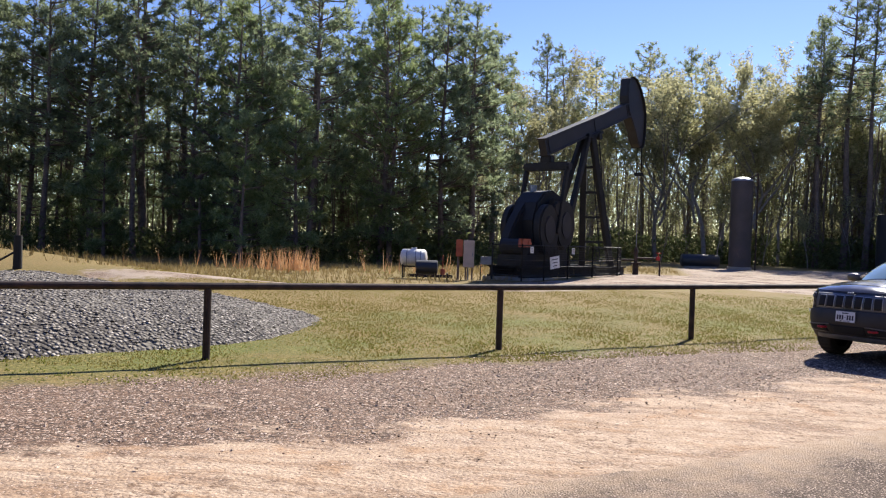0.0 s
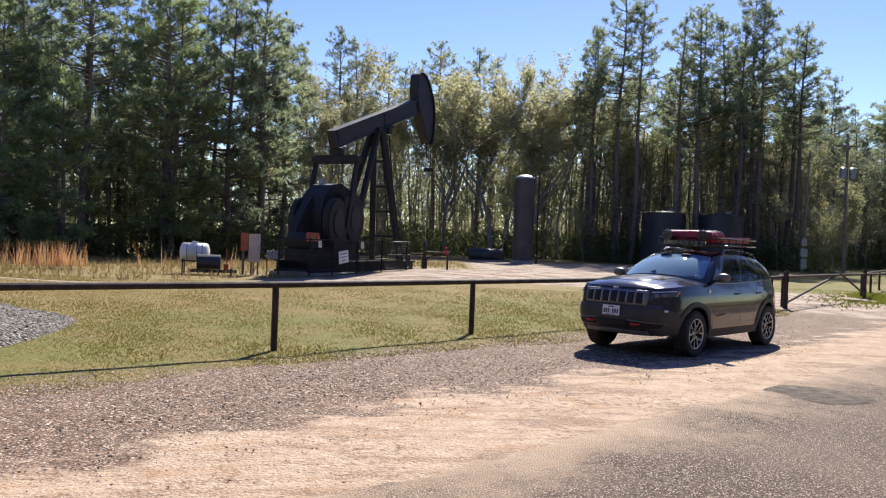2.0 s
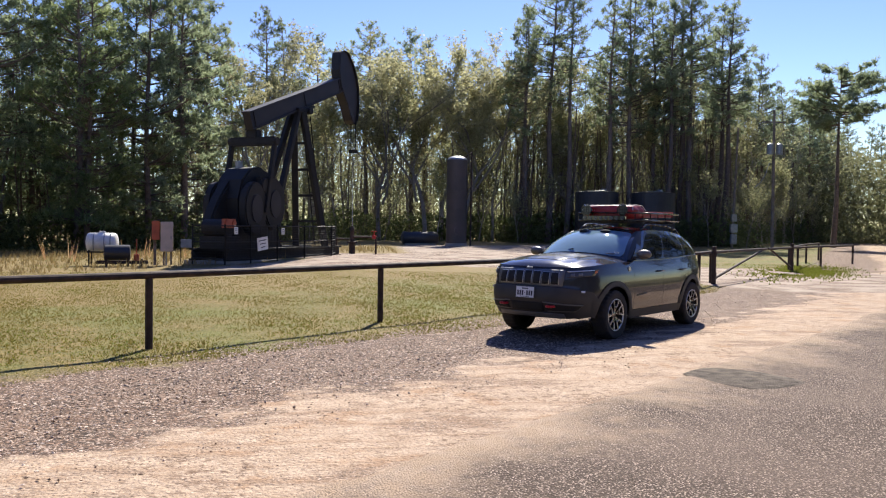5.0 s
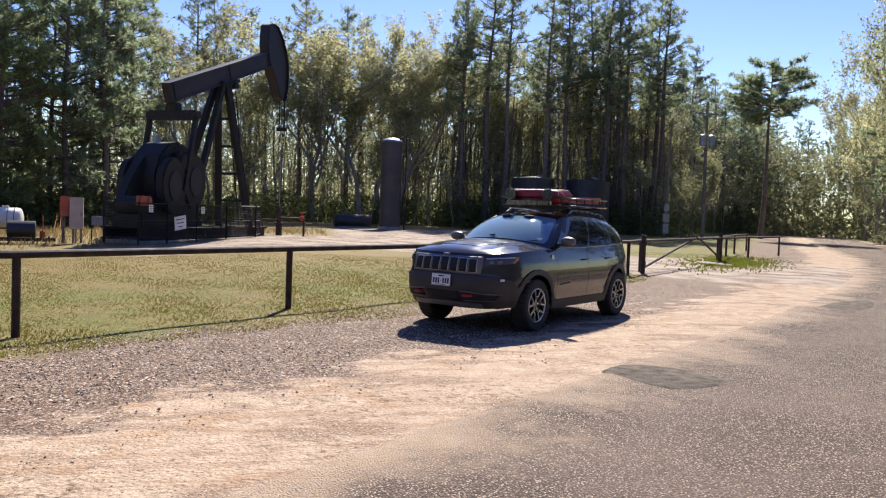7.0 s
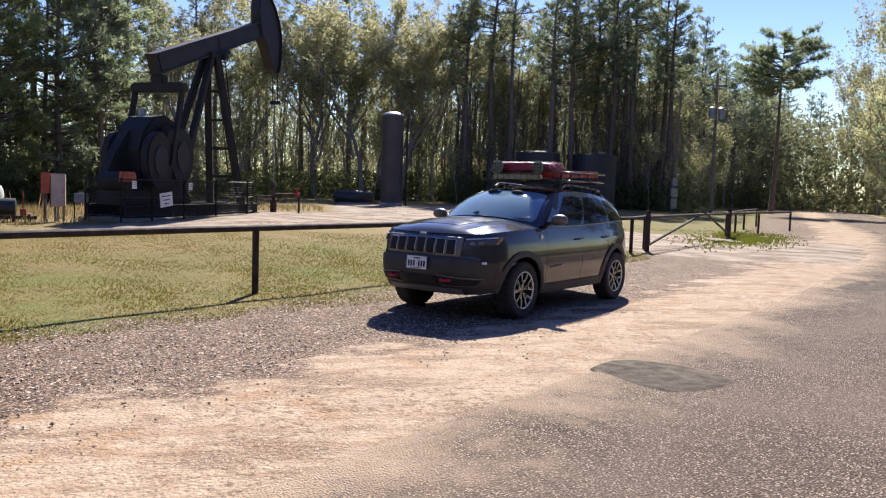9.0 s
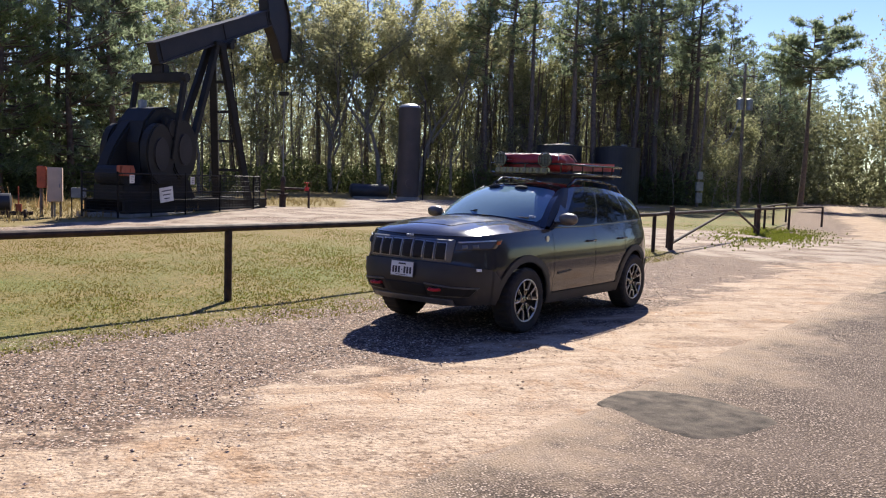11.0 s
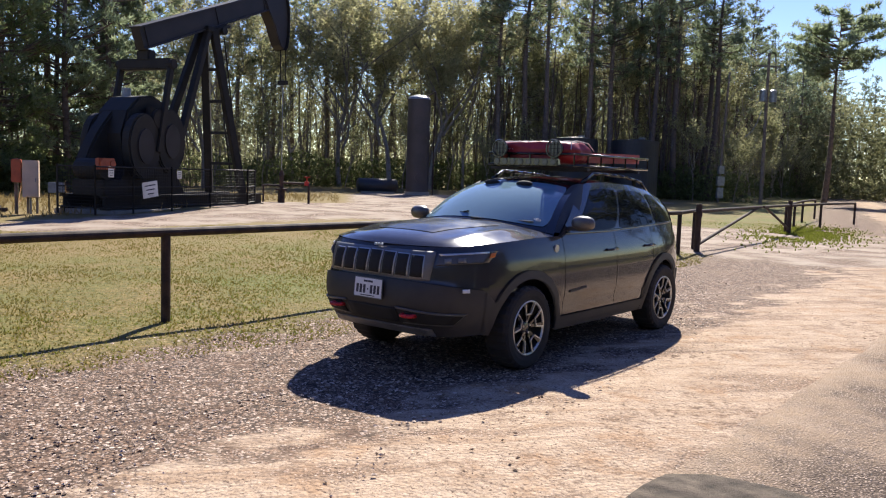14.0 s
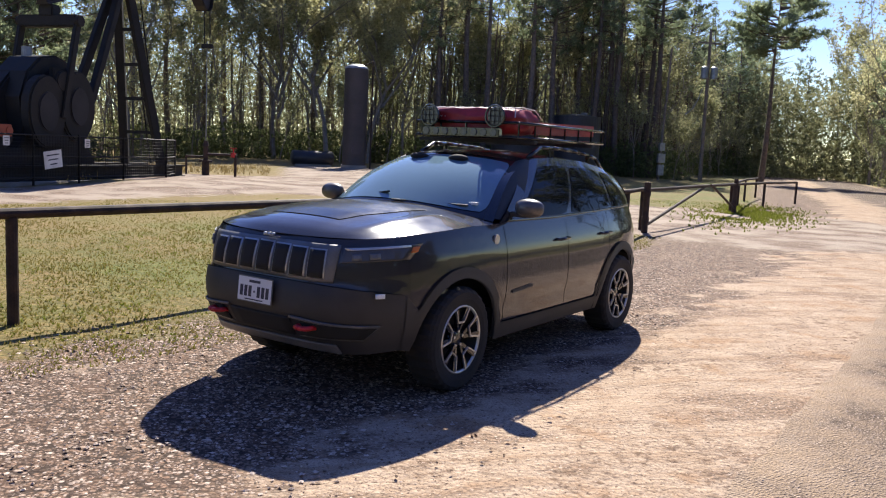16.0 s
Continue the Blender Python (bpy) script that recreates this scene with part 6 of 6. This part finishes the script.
wt = empty("chemical_tank", on_ground(-5.25, 31.1, 4), "white plastic chemical tank on a steel stand", "tank")
bm = bmesh.new()
capsule(bm, (-0.42, 0, 0.8), (0.42, 0, 0.8), 0.34)
tank_b = part("tank_body", bm, M_WHITE, wt, smooth=True)
for x in (-0.25, 0.1, 0.3):
    bm = bmesh.new()
    rod(bm, (x - 0.015, 0, 0.8), (x + 0.015, 0, 0.8), 0.35, seg=24)
    part("strap", bm, M_GREYMETAL, wt)
bm = bmesh.new()
rod(bm, (0.0, 0, 1.12), (0.0, 0, 1.2), 0.11, seg=16)
part("filler_cap", bm, M_WHITE, wt)
bm = bmesh.new()
for x in (-0.4, 0.4):
    for y in (-0.25, 0.25):
        rod(bm, (x, y, -0.1), (x, y, 0.54), 0.025, seg=8)
    bar(bm, (x, -0.28, 0.5), (x, 0.28, 0.5), 0.05, 0.05)
for y in (-0.25, 0.25):
    bar(bm, (-0.45, y, 0.47), (0.45, y, 0.47), 0.04, 0.05)
part("stand", bm, M_STEEL, wt)

bt = empty("drum_tank", on_ground(-4.6, 30.4, 10), "black steel drum lying on a low rusty frame", "tank")
bm = bmesh.new()
capsule(bm, (-0.4, 0, 0.47), (0.4, 0, 0.47), 0.27, dome=0.12)
part("drum_body", bm, M_BLACKTANK, bt, smooth=False)
bm = bmesh.new()
for y in (-0.2, 0.2):
    bar(bm, (-0.7, y, 0.14), (1.0, y, 0.14), 0.06, 0.1)
for x in (-0.35, 0.35, 0.8):
    bar(bm, (x, -0.24, 0.22), (x, 0.24, 0.22), 0.06, 0.08)
    rod(bm, (x, 0.2, -0.05), (x, 0.2, 0.2), 0.03)
    rod(bm, (x, -0.2, -0.05), (x, -0.2, 0.2), 0.03)
part("frame", bm, M_RUST, bt)
bm = bmesh.new()
rod(bm, (0.62, 0, 0.2), (0.62, 0, 0.42), 0.09, seg=12)
rod(bm, (0.62, 0, 0.42), (0.62, 0, 0.95), 0.02, seg=6)
part("chemical_pump", bm, M_ORANGE, bt, "small orange pump")

# ---- tall separator tank and black storage tanks ----
sp = empty("separator_tank", on_ground(12.3, 57.3), "tall dark brown upright steel tank with pale domed top", "tank")
bm = bmesh.new()
rod(bm, (0, 0, 0.2), (0, 0, 6.0), 0.72, seg=40)
part("shell", bm, M_TANK, sp, smooth=False)
bm = bmesh.new()
for k in range(4):
    t0, t1 = k / 4 * math.pi / 2, (k + 1) / 4 * math.pi / 2
    rod(bm, (0, 0, 6.0 + 0.3 * math.sin(t0)), (0, 0, 6.0 + 0.3 * math.sin(t1)), 0.72 * math.cos(t0), max(0.02, 0.72 * math.cos(t1)), seg=40)
part("dome", bm, M_GREYMETAL, sp, "pale metal dome")
bm = bmesh.new()
rod(bm, (0, 0, -0.2), (0, 0, 0.2), 0.8, seg=40)
part("foot_ring", bm, M_CONCRETE, sp)
bm = bmesh.new()
pipe(bm, [Vector((0.45, -0.3, 6.2)), Vector((0.95, -0.3, 6.5)), Vector((0.95, -0.3, 0.0))], 0.05)
part("vent_pipe", bm, M_RUST, sp)
bm = bmesh.new()
rod(bm, (0, 0, 3.57), (0, 0, 3.63), 0.732, seg=40)
part("band", bm, M_TANK, sp)
bm = bmesh.new()
rod(bm, (0, -0.7, 1.1), (0, -0.82, 1.1), 0.28, seg=20)
part("manway", bm, M_TANK, sp)


def storage_tank(x, y, r, h):
    root = empty("storage_tank", on_ground(x, y), "squat black round storage tank with flat lid", "tank", "black storage tanks")
    bm = bmesh.new()
    rod(bm, (0, 0, -0.1), (0, 0, h), r, seg=40)
    part("shell", bm, M_BLACKTANK, root)
    bm = bmesh.new()
    rod(bm, (0, 0, h), (0, 0, h + 0.16), r * 1.02, r * 0.3, seg=40)
    part("lid", bm, M_BLACKTANK, root)
    bm = bmesh.new()
    for z in (h * 0.25, h * 0.5, h * 0.75):
        rod(bm, (0, 0, z - 0.04), (0, 0, z + 0.04), r * 1.012, seg=40)
    part("rib", bm, M_BLACKTANK, root)
    bm = bmesh.new()
    rod(bm, (r * 0.3, 0, h + 0.1), (r * 0.3, 0, h + 0.3), 0.25, seg=14)
    part("hatch", bm, M_GREYMETAL, root)


storage_tank(29.7, 63.6, 1.75, 4.3)
storage_tank(25.3, 64.6, 1.75, 4.3)
dt = empty("lying_tank", on_ground(9.9, 58.6, 4), "long low dark tank lying at the wood's edge", "tank")
bm = bmesh.new()
capsule(bm, (-1.2, 0, 0.5), (1.2, 0, 0.5), 0.45)
part("shell", bm, M_BLACKTANK, dt, smooth=True)
bm = bmesh.new()
box(bm, 0, 0, 0.02, 2.2, 0.6, 0.2)
part("cradle", bm, M_CONCRETE, dt)

# ---- poles ----
pa = empty("service_pole", on_ground(36.5, 63.3), "slim leaning pole with grey meter boxes", "pole")
bm = bmesh.new()
rod(bm, (0, 0, -0.3), (0.35, 0, 9.9), 0.11, 0.07)
part("shaft", bm, M_POLE, pa)
for z, w, h in ((0.75, 0.5, 0.8), (1.65, 0.6, 0.7), (2.5, 0.45, 0.6)):
    bm = bmesh.new()
    box(bm, 0.03, -0.2, z, w, 0.25, h)
    part("meter_box", bm, M_GREYMETAL, pa, bevel=0.02)
pb = empty("utility_pole", on_ground(40.5, 63.9), "weathered wooden utility pole with grey transformer", "pole")
bm = bmesh.new()
rod(bm, (0, 0, -0.3), (-0.1, 0, 11.6), 0.15, 0.1)
part("shaft", bm, M_POLE, pb)
bm = bmesh.new()
bar(bm, (-1.1, 0, 10.6), (0.9, 0, 10.6), 0.1, 0.12)
part("crossarm", bm, M_POLE, pb)
for x in (-0.42, 0.42):
    bm = bmesh.new()
    rod(bm, (x - 0.06, -0.15, 7.9), (x - 0.06, -0.15, 8.75), 0.27, seg=18)
    rod(bm, (x - 0.06, -0.15, 8.75), (x - 0.06, -0.15, 8.85), 0.27, 0.1, seg=18)
    part("transformer", bm, M_GREYMETAL, pb, "light grey transformer can")
bm = bmesh.new()
pipe(bm, [Vector((-0.5, -0.1, 7.2)), Vector((-0.8, -0.1, 6.3)), Vector((-1.2, -0.1, 5.6)), Vector((-1.8, -0.1, 5.1))], 0.035)
part("drop_cable", bm, M_GREYMETAL, pb)

lpst = empty("marker_post", on_ground(-14.8, 20.6), "thin upright post with a dark sleeve at its foot", "post")
bm = bmesh.new()
rod(bm, (0, 0, -0.2), (0, 0, 2.45), 0.055, 0.045)
part("shaft", bm, M_POLE, lpst)
bm = bmesh.new()
rod(bm, (0, 0, -0.1), (0, 0, 0.95), 0.13, 0.11, seg=14)
part("sleeve", bm, M_DARK, lpst)
bm = bmesh.new()
rod(bm, (-0.9, -0.4, -0.1), (-0.05, 0, 0.5), 0.03)
part("stay", bm, M_STEEL, lpst)

# ---- gravel pile ----
PILE = (-9.2, 10.9, 6.2, 4.2, 0.56, 0.8)


def pile_height(x, y):
    cx, cy, rx, ry, turn, h = PILE
    c, s = math.cos(turn), math.sin(turn)
    u, v = ((x - cx) * c + (y - cy) * s) / rx, (-(x - cx) * s + (y - cy) * c) / ry
    q = np.clip(1 - (u * u + v * v) * (1 + 0.25 * wobble(x, y, 0.8, 12)), -0.2, 1)
    return ground_height(x, y) + h * np.where(q > 0, np.maximum(q, 0) ** 0.85, q * 0.3) * (1 + 0.22 * wobble(x, y, 1.1, 13)) + 0.03 * wobble(x, y, 7, 14) * (q > 0)


px_, py_ = np.meshgrid(np.arange(-17.5, -1.5, 0.11), np.arange(4.5, 18.5, 0.11), indexing="ij")
pz_ = pile_height(px_, py_)
keep = pz_ > ground_height(px_, py_) - 0.06
ny_ = px_.shape[1]
pf = [(i * ny_ + j, (i + 1) * ny_ + j, (i + 1) * ny_ + j + 1, i * ny_ + j + 1) for i in range(px_.shape[0] - 1) for j in range(ny_ - 1) if keep[i, j] and keep[i + 1, j] and keep[i, j + 1] and keep[i + 1, j + 1]]


def pile_material():
    m = bpy.data.materials.new("grey_gravel")
    m.use_nodes = True
    n, l = m.node_tree.nodes, m.node_tree.links
    b = n["Principled BSDF"]
    pos = n.new("ShaderNodeNewGeometry").outputs["Position"]
    c1, h1 = stones_colour(n, l, pos, 17.0, (0.06, 0.05, 0.042), (0.21, 0.185, 0.155), (0.42, 0.375, 0.32))
    c = mix_node(n, l, ramp_node(n, l, noise_node(n, l, pos, 0.9), 0.5, 0.72, 0, 0.7), c1, (0.19, 0.17, 0.14))
    l.new(c, b.inputs["Base Color"])
    b.inputs["Roughness"].default_value = 0.9
    bp = n.new("ShaderNodeBump")
    bp.inputs["Strength"].default_value, bp.inputs["Distance"].default_value = 1.0, 0.05
    l.new(math_node(n, l, "MULTIPLY", h1, -1.0), bp.inputs["Height"])
    l.new(bp.outputs[0], b.inputs["Normal"])
    return m


pile_me = np.stack([px_.ravel(), py_.ravel(), pz_.ravel()], 1)
used = sorted({k for f in pf for k in f})
back = {k: i for i, k in enumerate(used)}
pile = raw("gravel_pile", pile_me[used].tolist(), [tuple(back[k] for k in f) for f in pf], pile_material(), smooth=True)
tagged(pile, "long low heap of grey gravel beneath the fence", "gravel pile", kind="stuff")


def stones(name, label, pts, sizes, material, seed):
    """Loose stones at the places given."""
    rr = np.random.RandomState(seed)
    o = np.array([(1, 0, 0), (0, 1, 0), (-1, 0, 0), (0, -1, 0), (0.1, 0.1, 0.42), (0, 0, -0.6)], float)
    fc = np.array([(0, 1, 4), (1, 2, 4), (2, 3, 4), (3, 0, 4), (1, 0, 5), (2, 1, 5), (3, 2, 5), (0, 3, 5)])
    k = len(pts)
    a = rr.uniform(0, 6.283, k)
    sc = sizes[:, None, None] * rr.uniform(0.6, 1.3, (k, 1, 3)) * (1 + rr.uniform(-0.3, 0.3, (k, 6, 1)))
    v = o[None] * sc
    c, s = np.cos(a)[:, None], np.sin(a)[:, None]
    v = np.stack([v[:, :, 0] * c - v[:, :, 1] * s, v[:, :, 0] * s + v[:, :, 1] * c, v[:, :, 2]], 2) + pts[:, None, :]
    f = (fc[None] + 6 * np.arange(k)[:, None, None]).reshape(-1, 3)
    return tagged(raw(name, v.reshape(-1, 3).tolist(), f.tolist(), material), label, "gravel", kind="stuff")


def island_stone(name, lo, hi, rough=0.85):
    m = bpy.data.materials.new(name)
    m.use_nodes = True
    n, l = m.node_tree.nodes, m.node_tree.links
    b = n["Principled BSDF"]
    geo = n.new("ShaderNodeNewGeometry")
    c = mix_node(n, l, geo.outputs["Random Per Island"], lo, hi)
    c = mix_node(n, l, ramp_node(n, l, noise_node(n, l, geo.outputs["Position"], 60.0), 0.4, 0.7, 0, 0.4), c, tuple(0.7 * x for x in lo))
    l.new(c, b.inputs["Base Color"])
    b.inputs["Roughness"].default_value = rough
    return m


rr = np.random.RandomState(77)
M_LOOSE = island_stone("loose_tan_stones", (0.19, 0.12, 0.075), (0.76, 0.6, 0.47))
M_LOOSEGREY = island_stone("loose_grey_stones", (0.09, 0.076, 0.062), (0.36, 0.31, 0.26))
M_CLOD = island_stone("dark_soil_clods", (0.09, 0.055, 0.036), (0.28, 0.18, 0.115), 0.95)


def scatter(count, x0, x1, y0, y1, keep):
    p = np.stack([rr.uniform(x0, x1, count), rr.uniform(y0, y1, count)], 1)
    return p[keep(p[:, 0], p[:, 1], lateral(p[:, 0], p[:, 1]))]


def grounded(p, up=0.0, height=None):
    z = (height or ground_height)(p[:, 0], p[:, 1]) + up
    return np.concatenate([p, z[:, None]], 1)


near_eye = lambda x, y: np.exp(-((x - 3.5) / 7.5) ** 2 - ((y - 9) / 5.5) ** 2)
p = scatter(190000, -7, 17, 2, 20, lambda x, y, lat: (lat > 0.9) & (lat < 5.0) & (rr.uniform(0, 1, len(x)) < (0.06 + near_eye(x, y)) * np.where(lat > 1.9 + wobble(x, y, 1.0, 22), 0.7, 0.1)))
stones("loose_gravel", "tan and grey gravel stones on the shoulder", grounded(p, 0.003), 0.006 + 0.014 * rr.uniform(0, 1, len(p)) ** 2.2, M_LOOSE, 1)
p = scatter(70000, -7, 17, 1, 20, lambda x, y, lat: (lat > -0.6) & (lat < 5.4) & (rr.uniform(0, 1, len(x)) < (0.05 + 0.4 * near_eye(x, y))) & (wobble(x, y, 1.3, 21) + 0.5 * wobble(x, y, 5.0, 23) > 0.12))
stones("soil_clods", "dark clods and twigs strewn on the sand", grounded(p, 0.002), 0.004 + 0.013 * rr.uniform(0, 1, len(p)) ** 3, M_CLOD, 2)
p = scatter(20000, -16, -2, 5, 18, lambda x, y, lat: pile_height(x, y) > ground_height(x, y) + 0.01)
stones("pile_stones", "grey crushed stones on the gravel heap", grounded(p, 0.01, pile_height), 0.012 + 0.024 * rr.uniform(0, 1, len(p)) ** 2, M_LOOSEGREY, 3)

# ---- grass ----
def tufts(name, label, p, height, width, per, material, seed, up=1.6):
    v, f = blades(np.random.RandomState(seed), grounded(p, -0.01), per, height, width, up, None, 0.6)
    return tagged(raw(name, v, f, material), label, "grass", kind="stuff")


lawn = lambda x, y, lat: (lat > 4.2 + 0.7 * wobble(x, y, 1.2, 31)) & (capsules(x, y, YARD) < 0) & (pile_height(x, y) < ground_height(x, y) + 0.05)
p = scatter(190000, -12, 15, 8, 27, lambda x, y, lat: lawn(x, y, lat) & (rr.uniform(0, 1, len(x)) < np.clip(1.3 - (y - 10) / 22, 0.15, 1)))
tufts("lawn_grass", "short olive and straw lawn grass", p, 0.034, 0.006, 3, M_GRASS, 41)
p = scatter(90000, -14, 26, 7, 36, lambda x, y, lat: lawn(x, y, lat) & (wobble(x, y, 0.55, 35) + 0.6 * wobble(x, y, 2.2, 36) + 0.5 * wobble(x, y, 7.0, 37) + 0.35 * np.exp(-((lat - 5.6) / 1.6) ** 2) - 0.25 * np.clip((lat - 9) / 5, 0, 1) > 0.12))
tufts("green_grass", "bright green spring grass in patches", p, 0.036, 0.006, 4, M_GREENGRASS, 42)
p = scatter(40000, -60, 8, 22, 50, lambda x, y, lat: (lat > 20) & (rr.uniform(0, 1, len(x)) < 0.35) & (capsules(x, y, YARD) < -0.5))
tufts("dry_grass", "straw-coloured dry grass before the woods", p, 0.3, 0.014, 3, M_STRAW, 43)
p = np.concatenate([np.random.RandomState(9).normal((-10.6, 31.5), (0.7, 0.5), (70, 2)), np.random.RandomState(10).normal((-13.5, 33), (2.2, 0.8), (16, 2)), np.random.RandomState(11).normal((-5.6, 34), (1.6, 0.8), (10, 2))])
tufts("russet_reeds", "tall russet dry reeds by the woods", p, 0.95, 0.013, 5, M_REED, 44, 3.5)
p = scatter(9000, 26, 50, 24, 60, lambda x, y, lat: (lat < -ROAD_WIDE - 0.4) & (lat > -ROAD_WIDE - 6))
tufts("verge_grass", "green verge grass across the road", p, 0.16, 0.015, 4, M_GRASS, 45)
gr = np.random.RandomState(12)
p = np.array([18.8, 25.6]) + np.array([6.6, 7.9]) * gr.normal(0.5, 0.28, (2600, 1)) + np.array([-0.76, 0.65]) * gr.normal(1.0, 0.8, (2600, 1))
p = p[(wobble(p[:, 0], p[:, 1], 1.5, 39) > -0.3) & (lateral(p[:, 0], p[:, 1]) > 1.2)]
tufts("green_grass", "bright green grass strip beside the gate fence", p, 0.08, 0.014, 5, M_GREENGRASS, 46)
